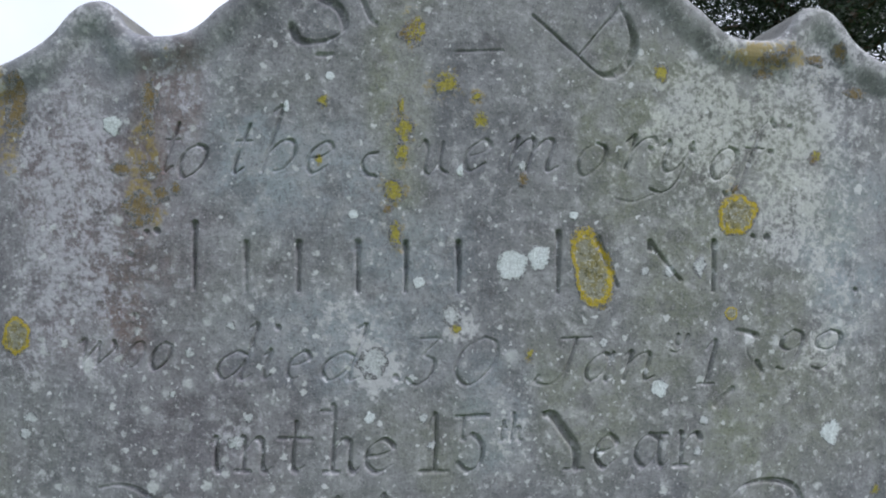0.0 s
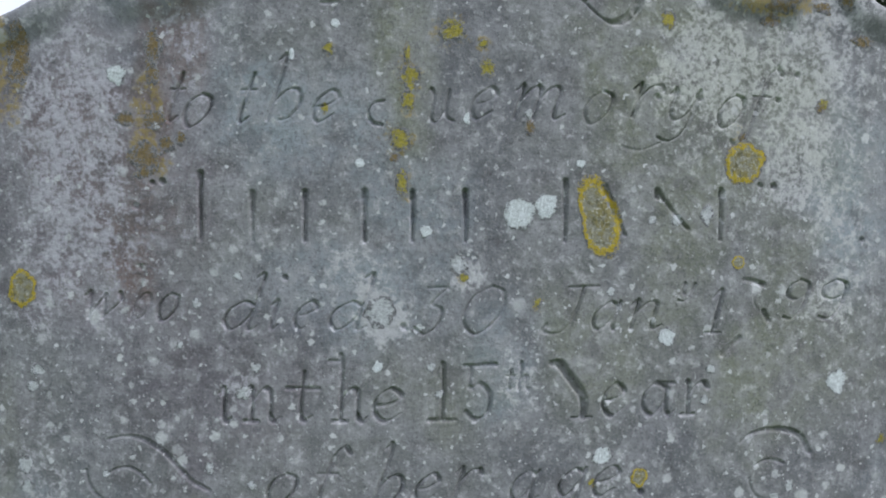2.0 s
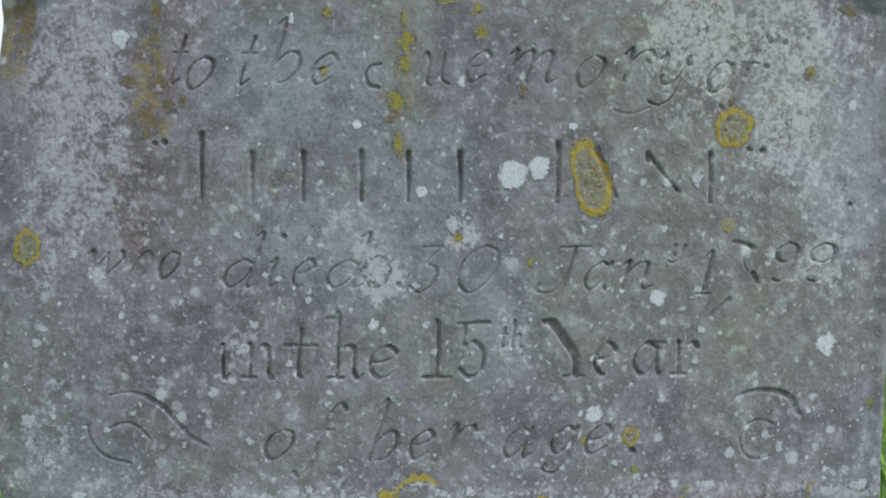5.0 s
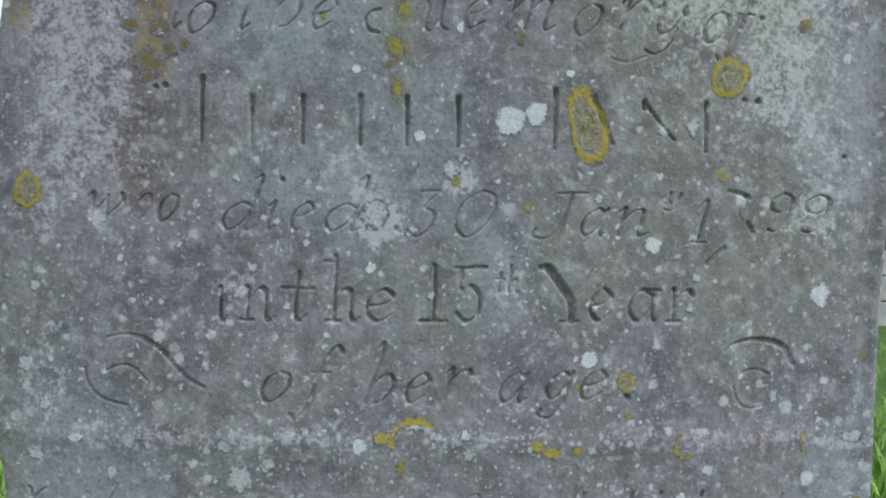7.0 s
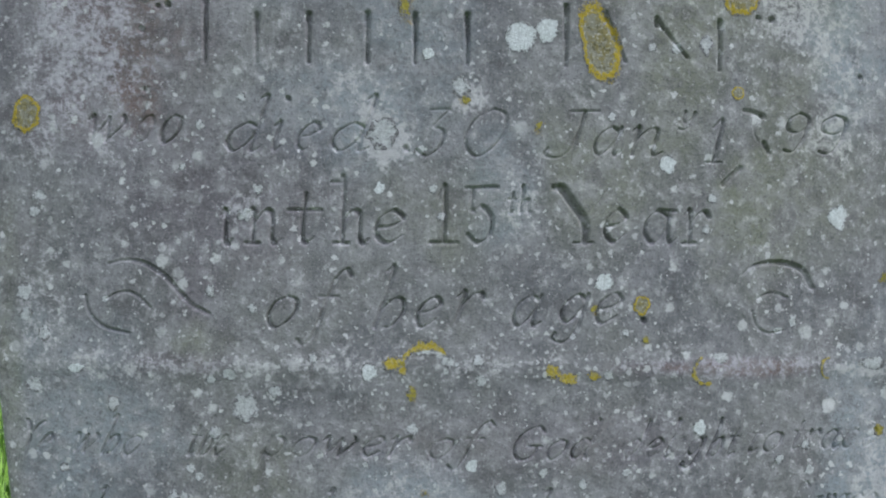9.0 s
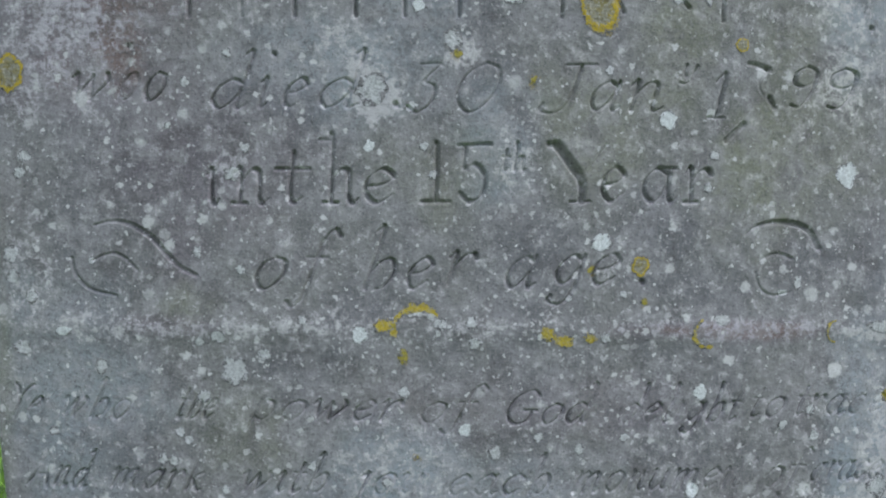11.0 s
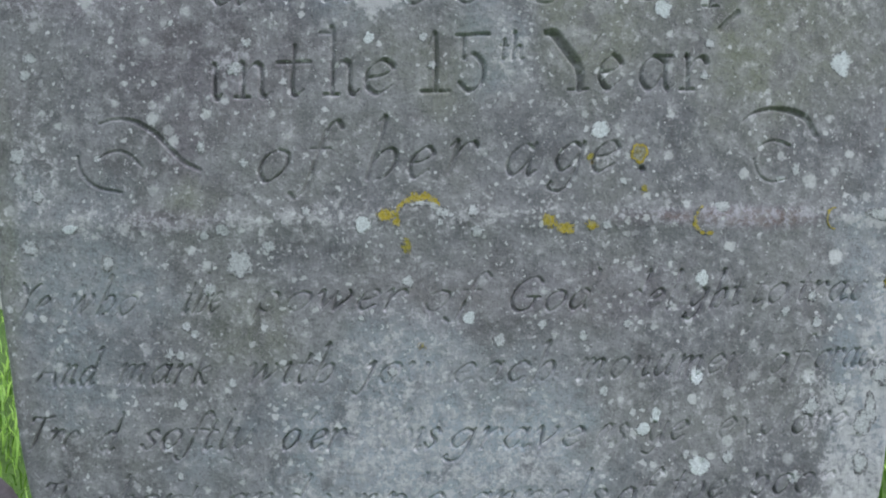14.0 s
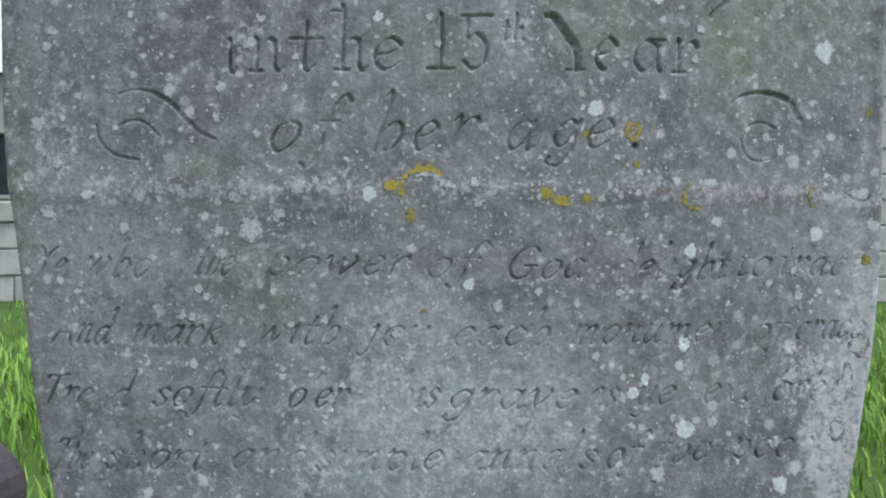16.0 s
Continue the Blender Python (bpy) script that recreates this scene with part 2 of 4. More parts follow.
def top_height(s):
    """Height of the top edge at s, from -1 to 1 across the stone."""
    return glide(np.abs(s) * TOP_HALF, TOP_X, TOP_Z) + LEAN_TOP * s * TOP_HALF


# ---- the inscription: strokes cut with a chisel ----
# each letter: its width, then strokes of points in x-heights
GLYPH = {
    "a": ".95|.78,.82 .5,1 .18,.72 .1,.3 .3,0 .55,.15 .75,.55|.8,1 .74,.3 .82,0 1,.14",
    "b": ".9|.1,1.85 .25,1.9 .2,.15 .45,0 .78,.35 .75,.85 .5,1 .2,.7",
    "c": ".82|.74,.85 .5,1 .17,.72 .12,.28 .38,0 .76,.28",
    "d": "1.0|.78,.82 .5,1 .18,.72 .1,.3 .3,0 .55,.15 .75,.55|.62,1.85 .82,1.9 .74,.3 .82,0 1,.14",
    "e": ".82|.16,.48 .5,.55 .74,.78 .52,1 .2,.74 .12,.3 .36,0 .74,.26",
    "f": ".62|.86,1.7 .68,1.9 .46,1.6 .36,.6 .28,-.35 .05,-.6 -.12,-.45|.12,1 .7,1",
    "g": ".92|.78,.82 .5,1 .18,.72 .12,.35 .32,.08 .55,.2 .75,.6|.8,1 .72,-.2 .45,-.6 .08,-.5 .1,-.3",
    "h": ".98|.1,1.85 .25,1.9 .2,0|.2,.5 .45,.95 .7,.95 .72,.6 .72,.15 .84,0 1,.14",
    "h italic": ".92|.1,1.85 .25,1.9 .2,0|.2,.45 .45,.92 .7,.92 .8,.5 .66,.08 .45,0",
    "i": ".45|.06,.86 .22,1 .2,.2 .3,0 .45,.14",
    "j": ".45|.06,.86 .24,1 .18,-.3 -.05,-.6 -.25,-.45",
    "k": ".9|.1,1.85 .25,1.9 .2,0|.75,.95 .55,.85 .22,.48|.34,.55 .7,.02 .88,.1",
    "l": ".42|.1,1.85 .25,1.9 .2,.2 .3,0 .44,.14",
    "m": "1.45|.04,.86 .2,1 .18,0|.2,.5 .42,.95 .63,.9 .64,0|.66,.5 .88,.95 1.12,.9 1.12,.2 1.22,0 1.42,.14",
    "n": ".98|.04,.86 .2,1 .18,0|.2,.5 .45,.95 .7,.92 .7,.2 .8,0 .98,.14",
    "o": ".9|.5,1 .2,.8 .1,.35 .3,0 .55,.04 .8,.4 .78,.85 .5,1",
    "p": ".95|.02,.9 .2,1 .16,-.6|.2,.6 .45,.98 .75,.85 .78,.35 .5,0 .2,.2",
    "r": ".72|.04,.86 .2,1 .18,0|.2,.5 .4,.92 .62,1 .7,.85",
    "s": ".7|.62,.85 .42,1 .18,.82 .3,.58 .58,.35 .5,.06 .25,0 .08,.18",
    "t": ".55|.3,1.5 .2,.3 .3,0 .52,.16|.02,1 .52,1",
    "u": ".98|.04,.86 .2,1 .16,.3 .3,0 .55,.15 .74,.5|.78,1 .74,.2 .84,0 1,.14",
    "v": ".85|.04,.86 .18,1 .34,.05|.34,.05 .75,.7 .72,1",
    "w": "1.3|.04,.86 .18,1 .3,.05|.3,.05 .66,.95|.66,.95 .76,.05|.76,.05 1.16,.7 1.1,1",
    "x": ".85|.08,.98 .3,.8 .55,.1 .82,.05|.76,1 .1,0",
    "y": ".95|.04,.86 .18,1 .16,.35 .34,.05 .6,.2 .76,.6|.8,1 .7,-.2 .4,-.62 .05,-.52",
    "A": "1.5|.75,1.7 .1,0|.75,1.7 1.3,.1 1.5,0|.35,.65 1.05,.65",
    "D": "1.55|.2,1.7 .2,0|.2,1.7 .9,1.6 1.35,.95 1.0,.15 .2,0",
    "G": "1.4|1.15,1.45 .8,1.72 .25,1.3 .15,.5 .55,0 1.05,.15 1.1,.65|.75,.68 1.3,.68",
    "J": ".9|.3,1.65 1.0,1.7|.66,1.66 .6,.4 .35,-.02 .0,.05 .02,.3",
    "M": "1.9|-.1,.9 .05,1.1 .25,.95 .2,.3 .05,.05 -.12,.2|.3,1.65 .3,0|.3,1.65 .9,.1|.9,.1 1.5,1.7|1.5,1.7 1.5,.2 1.65,0 1.85,.14",
    "S": "1.1|1.0,1.4 .65,1.72 .2,1.4 .35,1.0 .8,.65 .9,.2 .5,-.02 .08,.3",
    "T": "1.3|.05,1.45 .15,1.66 .7,1.62 1.3,1.75|.7,1.64 .62,.1 .45,-.02",
    "Y": "1.4|.1,1.7 .35,1.5 .72,.85 .72,0|1.3,1.7 .98,1.45 .74,.9",
    "0": "1.0|.55,1.7 .2,1.3 .12,.5 .4,0 .65,.1 .9,.7 .85,1.45 .55,1.7",
    "1": ".6|.1,1.4 .34,1.68 .3,0|.08,0 .55,0",
    "3": ".9|.1,1.62 .75,1.66|.75,1.62 .4,1.05 .75,.85 .8,.3 .45,-.05 .08,.15",
    "5": ".95|.25,1.64 .8,1.68|.26,1.6 .22,.98 .55,1.08 .82,.75 .75,.2 .4,-.02 .1,.2",
    "7": ".9|.08,1.5 .2,1.66 .85,1.62|.85,1.62 .45,.8 .3,0",
    "9": ".95|.5,1.66 .2,1.4 .2,1.0 .5,.85 .8,1.1 .78,1.5 .5,1.66|.82,1.4 .75,.6 .5,.05 .2,.1",
    "'": ".25|.18,1.85 .1,1.45",
    ".": ".3|.12,.05 .16,.1",
}
STEP = 0.0006
RX0, RZ0, RNX, RNZ = -0.39, 0.15, 1370, 1390
CUT = np.zeros((RNX, RNZ), np.float32)
OWNER = np.zeros((RNX, RNZ), np.int16)
NEAR = np.zeros((RNX, RNZ), np.float32)
letters = 0


def chisel(points, owner, thin, thick, deep, pen=radians(38)):
    """Cuts a V-shaped stroke along points; the pen's slant makes it thick and thin."""
    global CUT, OWNER
    for (ax, az), (bx, bz) in zip(points[:-1], points[1:]):
        dx, dz = bx - ax, bz - az
        size = math.hypot(dx, dz)
        if size < 1e-6:
            continue
        w = thin + (thick - thin) * abs(math.sin(math.atan2(dz, dx) - pen)) ** 1.3
        reach = w + 0.003
        i0, i1 = int((min(ax, bx) - reach - RX0) / STEP), int((max(ax, bx) + reach - RX0) / STEP) + 2
        j0, j1 = int((min(az, bz) - reach - RZ0) / STEP), int((max(az, bz) + reach - RZ0) / STEP) + 2
        i0, j0, i1, j1 = max(i0, 0), max(j0, 0), min(i1, RNX), min(j1, RNZ)
        if i0 >= i1 or j0 >= j1:
            continue
        gx = (RX0 + STEP * np.arange(i0, i1))[:, None]
        gz = (RZ0 + STEP * np.arange(j0, j1))[None, :]
        t = np.clip(((gx - ax) * dx + (gz - az) * dz) / size**2, 0, 1)
        far = np.hypot(gx - ax - t * dx, gz - az - t * dz)
        depth = np.clip(2.1 * (w - far), 0, deep) * min(1.0, 0.55 + w / thick * 0.5)
        old = CUT[i0:i1, j0:j1]
        if owner:
            mine = reach - far > NEAR[i0:i1, j0:j1]
            OWNER[i0:i1, j0:j1][mine] = owner
            NEAR[i0:i1, j0:j1][mine] = (reach - far)[mine]
        CUT[i0:i1, j0:j1] = np.maximum(old, depth)


def spline(points, per=7):
    """Catmull-Rom through the points of one stroke."""
    if len(points) == 2:
        return points
    p = [points[0], *points, points[-1]]
    out = []
    for a, b, c, d in zip(p, p[1:], p[2:], p[3:]):
        for k in range(per):
            t = k / per
            out.append(tuple(0.5 * (2 * q + (r - o) * t + (2 * o - 5 * q + 4 * r - s) * t * t + (3 * q - o - 3 * r + s) * t**3)
                             for o, q, r, s in zip(a, b, c, d)))
    return out + [points[-1]]


def cut_word(word, x0, x1, z, high, slant=0.3, tilt=0.0, thin=0.0009, thick=0.0030, deep=0.0042, serif=False, wear=0.0):
    """Cuts a word between x0 and x1 on the base line z, with x-height high."""
    global letters
    specs = [GLYPH["h italic" if ch == "h" and slant > 0.15 else ch].split("|") for ch in word]
    gap = 0.16
    total = sum(float(s[0]) for s in specs) + gap * (len(word) - 1)
    wide = (x1 - x0) / total
    pen_x = 0.0
    for spec in specs:
        letters += 1
        keep = 1.0 - wear * random.random()
        lift = random.uniform(-0.03, 0.03) * high
        for stroke in spec[1:]:
            pts = [tuple(float(v) for v in p.split(",")) for p in stroke.split()]
            place = [(x0 + (pen_x + u) * wide + slant * (v - 0.5) * high, z + lift + v * high + tilt * (pen_x + u) * wide) for u, v in pts]
            chisel(spline(place), letters, thin, thick, deep * keep, radians(20 if slant > 0.15 else 38))
            if serif:
                for (u, v), (px, pz) in ((pts[0], place[0]), (pts[-1], place[-1])):
                    if abs(v) < 0.02 or abs(v - 1) < 0.02 or v > 1.6:
                        chisel([(px - 0.22 * high, pz), (px + 0.2 * high, pz)], letters, thin, thick, deep * 0.7)
        pen_x += float(spec[0]) + gap


def cut_line(words, z, high, **how):
    """Words as 'text left right rise', in millimetres from the stone's middle line."""
    for entry in words.split(";"):
        text, a, b, *rise = entry.split()
        cut_word(text, float(a) / 1000, float(b) / 1000, z + (float(rise[0]) / 1000 if rise else 0), high, **how)


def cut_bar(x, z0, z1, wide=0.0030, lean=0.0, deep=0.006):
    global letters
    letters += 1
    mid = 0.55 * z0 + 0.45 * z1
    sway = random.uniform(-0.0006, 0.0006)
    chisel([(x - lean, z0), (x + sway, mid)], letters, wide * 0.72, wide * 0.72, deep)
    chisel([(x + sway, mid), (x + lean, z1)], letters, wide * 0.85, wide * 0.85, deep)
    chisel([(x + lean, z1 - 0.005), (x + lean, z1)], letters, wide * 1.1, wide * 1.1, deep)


# the arched first word, of which little is in view
letters += 1
chisel(spline([(-0.1133, 0.9118), (-0.1083, 0.9029), (-0.0994, 0.9001), (-0.0838, 0.9023), (-0.0712, 0.9114), (-0.0753, 0.9272), (-0.0958, 0.9417), (-0.0860, 0.9616), (-0.0617, 0.9649)]), letters, 0.0012, 0.0040, 0.0036)
letters += 1
chisel(spline([(-0.0568, 0.9343), (-0.0508, 0.9206), (-0.0459, 0.9158)]), letters, 0.0012, 0.0026, 0.003)
letters += 1
chisel([(0.0799, 0.9253), (0.1175, 0.8944)], letters, 0.0010, 0.0018, 0.003)
chisel([(0.1175, 0.8944), (0.1516, 0.9362)], letters, 0.0012, 0.0014, 0.0022)
chisel(spline([(0.1175, 0.8944), (0.1340, 0.8812), (0.1481, 0.8809), (0.1590, 0.8913), (0.1635, 0.9073), (0.1590, 0.9228), (0.1517, 0.9342)]), letters, 0.0013, 0.0048, 0.005, pen=radians(-35))
letters += 1
chisel([(-0.0924, 0.8903), (-0.0797, 0.8905), (-0.0835, 0.8835)], letters, 0.0014, 0.003, 0.003)
letters += 1
chisel([(0.0169, 0.8947), (0.0560, 0.8969)], letters, 0.0010, 0.0014, 0.0014)
cut_line("t -218 -206 -3;o -205 -181 -6;t -161 -148 -3;h -140 -106 -1;e -102 -79 -3;e 25 47 1;m 59 106 2;o 117 142 0;r 155 182 5;y 186 217 2", 0.799, 0.0255, thick=0.0023, deep=0.0046, wear=0.4)
chisel(spline([(0.1500, 0.7800), (0.1654, 0.7775), (0.1826, 0.7842)]), letters, 0.0009, 0.0018, 0.0015)
cut_line("o 231 255 -0;f 255 272 0", 0.798, 0.026, thick=0.0025, deep=0.0050)
letters += 1
chisel(spline([(-0.0435, 0.8132), (-0.0516, 0.8113), (-0.0560, 0.8036), (-0.0523, 0.7964), (-0.0450, 0.7943)]), letters, 0.0009, 0.0020, 0.0026)
letters += 1
chisel(spline([(-0.0101, 0.8178), (-0.0056, 0.8233), (-0.0033, 0.8153), (-0.0062, 0.8008), (-0.0017, 0.7972), (0.0050, 0.8064), (0.0089, 0.8227), (0.0064, 0.8032), (0.0119, 0.7983)]), letters, 0.0008, 0.0018, 0.0030)
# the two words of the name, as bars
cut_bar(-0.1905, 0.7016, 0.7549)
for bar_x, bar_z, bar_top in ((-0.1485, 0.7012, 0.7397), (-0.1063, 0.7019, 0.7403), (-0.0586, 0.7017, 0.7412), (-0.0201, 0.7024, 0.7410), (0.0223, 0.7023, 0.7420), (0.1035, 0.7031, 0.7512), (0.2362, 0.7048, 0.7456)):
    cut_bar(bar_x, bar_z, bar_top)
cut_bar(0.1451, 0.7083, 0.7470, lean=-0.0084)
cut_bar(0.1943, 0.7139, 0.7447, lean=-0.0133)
cut_line("d -173 -142 -0;i -136 -126 0;e -116 -96 0;d -88 -54 0;3 -17 5 -2;0 17 54 -3;J 90 121 -2;a 127 152 0;n 157 189 1", 0.630, 0.0225, thick=0.0023, deep=0.0046, wear=0.3)
cut_line("w -291 -255 7;h -251 -231 7;o -227 -209 7", 0.629, 0.0215, thick=0.0022, deep=0.0030, wear=0.8)
cut_line("y 203 216 0", 0.659, 0.009, thick=0.002)
cut_line("1 225 242 -10;9 292 319 0;9 324 357 0;. 351 359 -4", 0.637, 0.0205, slant=0.22, thick=0.0025, deep=0.0048)
letters += 1
chisel([(0.2593, 0.6713), (0.2675, 0.6702), (0.2758, 0.6673)], letters, 0.0018, 0.0032, 0.0050)
chisel(spline([(0.2748, 0.6654), (0.2679, 0.6550), (0.2722, 0.6453)]), letters, 0.0006, 0.0010, 0.0008)
chisel([(0.2774, 0.6443), (0.2813, 0.6366)], letters, 0.0022, 0.0030, 0.0050)
cut_line("i -177 -166 -2;n -155 -126 -1;t -116 -99 -1;h -83 -56 -0;e -54 -25 -1;1 -2 12 0;5 22 47 1;e 135 158 3;a 169 198 3;r 205 229 2", 0.556, 0.0265, slant=0.0, thick=0.0028, deep=0.0058, serif=True)
letters += 1
chisel(spline([(0.0949, 0.6030), (0.1016, 0.6022), (0.1095, 0.5915), (0.1184, 0.5793), (0.1219, 0.5690), (0.1207, 0.5585)]), letters, 0.0014, 0.0046, 0.0062)
chisel([(0.1120, 0.5575), (0.1275, 0.5581)], letters, 0.0010, 0.0016, 0.0030)
chisel([(0.1412, 0.6034), (0.1308, 0.5890), (0.1233, 0.5761)], letters, 0.0008, 0.0012, 0.0010)
cut_line("th 57 77 0", 0.582, 0.0105, slant=0.1, thick=0.002)
cut_line("o -138 -112 -2;f -102 -85 -2;h -53 -24 -1;e -18 3 -1;r 13 36 2;a 61 86 0;g 100 124 2;e 129 153 3", 0.489, 0.0245, thick=0.0024, deep=0.0045, wear=0.25)
letters += 1
chisel(spline([(-0.2688, 0.5365), (-0.2542, 0.5397), (-0.2396, 0.5376), (-0.2226, 0.5281), (-0.2104, 0.5157), (-0.1983, 0.5038), (-0.1849, 0.4971)]), letters, 0.0009, 0.0024, 0.0026)
chisel(spline([(-0.2694, 0.5081), (-0.2611, 0.5126), (-0.2514, 0.5138), (-0.2426, 0.5098), (-0.2337, 0.5011)]), letters, 0.0008, 0.0016, 0.0015)
chisel(spline([(-0.2881, 0.5100), (-0.2855, 0.4982), (-0.2779, 0.4889), (-0.2680, 0.4836), (-0.2509, 0.4803)]), letters, 0.0008, 0.0016, 0.0016)
letters += 1
chisel(spline([(0.2591, 0.5327), (0.2695, 0.5401), (0.2854, 0.5431), (0.3043, 0.5412), (0.3165, 0.5343), (0.3234, 0.5219)]), letters, 0.0012, 0.0034, 0.0036)
chisel(spline([(0.2717, 0.5112), (0.2796, 0.5156), (0.2886, 0.5170), (0.2995, 0.5135)]), letters, 0.0010, 0.0022, 0.0022)
chisel(spline([(0.2676, 0.5014), (0.2721, 0.4887), (0.2829, 0.4827), (0.2957, 0.4850)]), letters, 0.0008, 0.0014, 0.0009)
VERSE = {"thin": 0.0009, "thick": 0.0019, "deep": 0.0044, "wear": 0.4, "slant": 0.42}
cut_line("Ye -346 -316 -2;who -298 -240 -1;the -200 -169 -0;power -141 -22 1;of -6 34 0;God 61 130 -1;delight 156 255 -2;to 265 296 1;trace 305 388 1", 0.382, 0.0155, **VERSE)
cut_line("And -327 -275 -2;mark -255 -179 -1;with -149 -78 0;joy -54 -4 -0;each 17 99 -1;monument 117 270 -0;of 279 310 0;grace 321 387 1", 0.325, 0.0155, **VERSE)
cut_line("Tread -338 -258 -2;softly -236 -145 -0;o'er -121 -73 0;this -41 4 0;grave 13 121 -1;as 133 156 -0;ye 174 207 0;explore 234 349 1", 0.272, 0.0155, **VERSE)
cut_line("The -326 -292 -4;short -278 -193 -2;and -169 -104 -0;simple -97 7 0;annals 26 138 -0;of 148 175 0;the 193 239 3;poor 260 335 4", 0.22, 0.0155, **VERSE)
# chips and drill-like pits
for pit_x, pit_z in ((0.3017, 0.8435), (0.2850, 0.8223), (0.2706, 0.7510), (0.2826, 0.7505), (0.3686, 0.7058), (-0.1224, 0.6721), (-0.2302, 0.7474), (-0.2218, 0.7485),
                     (-0.2436, 0.7285), (0.1790, 0.8214), (0.2143, 0.8219), (-0.2401, 0.6793), (-0.0270, 0.6330), (0.1712, 0.4943)):
    r = random.uniform(0.0024, 0.0034)
    chisel([(pit_x, pit_z), (pit_x + 0.0006, pit_z - 0.0005)], 0, r, r, 0.0045)
chisel([(0.2405, 0.6085), (0.2552, 0.6221)], 0, 0.003, 0.003, 0.003)


def cut_depth(x, z):
    u, v = (x - RX0) / STEP, (z - RZ0) / STEP
    ok = (u >= 0) & (v >= 0) & (u < RNX - 1) & (v < RNZ - 1)
    u, v = np.clip(u, 0, RNX - 1.001), np.clip(v, 0, RNZ - 1.001)
    i, j = u.astype(int), v.astype(int)
    a, b = u - i, v - j
    d = (CUT[i, j] * (1 - a) + CUT[i + 1, j] * a) * (1 - b) + (CUT[i, j + 1] * (1 - a) + CUT[i + 1, j + 1] * a) * b
    return np.where(ok, d, 0.0), np.where(ok, OWNER[i, j], 0)


def relief(x, z, s):
    """How far the face stands out towards the reader."""
    top, w = top_height(s), half_width(z)
    slope = (top_height(np.clip(s + 0.02, -1, 1)) - top_height(np.clip(s - 0.02, -1, 1))) / (0.04 * TOP_HALF)
    from_top = (top - z) / np.sqrt(1 + slope**2)
    from_side = (1 - np.abs(s)) * w
    wave = 0.004 * fbm(x, z, 0.05)
    rim = 0.0055 * (1 - smooth(from_top + wave, 0.012, 0.032)) * smooth(z, 0.80, 0.86)
    rim = np.maximum(rim, 0.0025 * (1 - smooth(from_side + wave, 0.006, 0.020)) * (s > 0))
    edge = np.minimum(np.maximum(from_top, 0), np.maximum(from_side, 0))
    r = 0.009
    fall = r - np.sqrt(np.maximum(r * r - np.maximum(r - edge, 0) ** 2, 0))
    ridge = 0.0012 * np.exp(-(((z - 0.455 - 0.004 * fbm(x, z, 0.09)) / 0.012) ** 2))
    worn = 0.0030 * fbm(x, z, 0.10) + 0.0008 * fbm(x + 3, z, 0.02) + 0.0005 * fbm(x, z + 5, 0.006, 3)
    cuts, _ = cut_depth(x, z)
    cuts = cuts * np.clip(0.88 + 1.1 * fbm(x + 1, z, 0.035), 0.45, 1.15)
    # frost and lichen have taken parts of the strokes away, most of all in the verse
    verse = 1 - smooth(z, 0.41, 0.44)
    gone = np.clip(0.92 + 3.6 * fbm(x + 7, z + 2, 0.022, 3), 0.0, 1.25)
    cuts = cuts * (1 - 0.85 * verse + 0.85 * verse * gone) * np.clip(0.95 + 1.6 * fbm(x - 4, z + 9, 0.012, 3), 0.3, 1.15)
    return rim + ridge + worn - fall - np.maximum(cuts, 0) - BOW * (x - CX) ** 2


def s_of(x, z):
    return np.clip((x - mid_line(z)) / half_width(z), -1, 1)


# ---- stains: fields with soft uneven edges ----
def patch(x, z, px, pz, rx, rz, wobble):
    d = np.sqrt(((x - px) / rx) ** 2 + ((z - pz) / rz) ** 2) + wobble
    return 1 - smooth(d, 0.35, 1.15)


def union(x, z, rows, shift):
    wobble = 1.1 * fbm(x + shift, z, 0.05)
    out = np.zeros_like(x)
    for px, pz, rx, rz, much in rows:
        near = np.abs(z - pz) < 1.9 * rz
        out[near] = np.maximum(out[near], much * patch(x[near], z[near], px, pz, rx, rz, wobble[near]))
    return out


PALE_HIGH = [(0.260, 0.906, 0.06, 0.014, 0.6), (0.337, 0.915, 0.04, 0.03, 0.55), (-0.220, 0.896, 0.05, 0.012, 0.45), (-0.277, 0.921, 0.03, 0.015, 0.5), (-0.293, 0.746, 0.06, 0.15, 0.66), (-0.304, 0.795, 0.05, 0.08, 0.5), (-0.190, 0.87, 0.05, 0.05, 0.3), (-0.330, 0.66, 0.03, 0.08, 0.4),
        (0.215, 0.838, 0.065, 0.075, 0.72), (0.319, 0.813, 0.065, 0.14, 0.62), (0.345, 0.710, 0.05, 0.1, 0.42), (-0.043, 0.638, 0.028, 0.03, 0.85), (0.024, 0.673, 0.022, 0.02, 0.7), (-0.064, 0.680, 0.03, 0.03, 0.45)]
PALE_LOW = [(0.063, 0.592, 0.028, 0.045, 0.5), (-0.155, 0.576, 0.03, 0.02, 0.45), (-0.329, 0.500, 0.03, 0.07, 0.48), (0.385, 0.303, 0.032, 0.13, 0.82), (0.356, 0.232, 0.034, 0.08, 0.78), (0.328, 0.295, 0.03, 0.03, 0.6),
        (-0.008, 0.253, 0.14, 0.08, 0.46), (-0.017, 0.334, 0.06, 0.05, 0.3), (0.371, 0.451, 0.04, 0.01, 0.8), (0.228, 0.456, 0.10, 0.011, 0.5), (-0.250, 0.452, 0.10, 0.011, 0.5), (-0.055, 0.452, 0.03, 0.012, 0.6)]
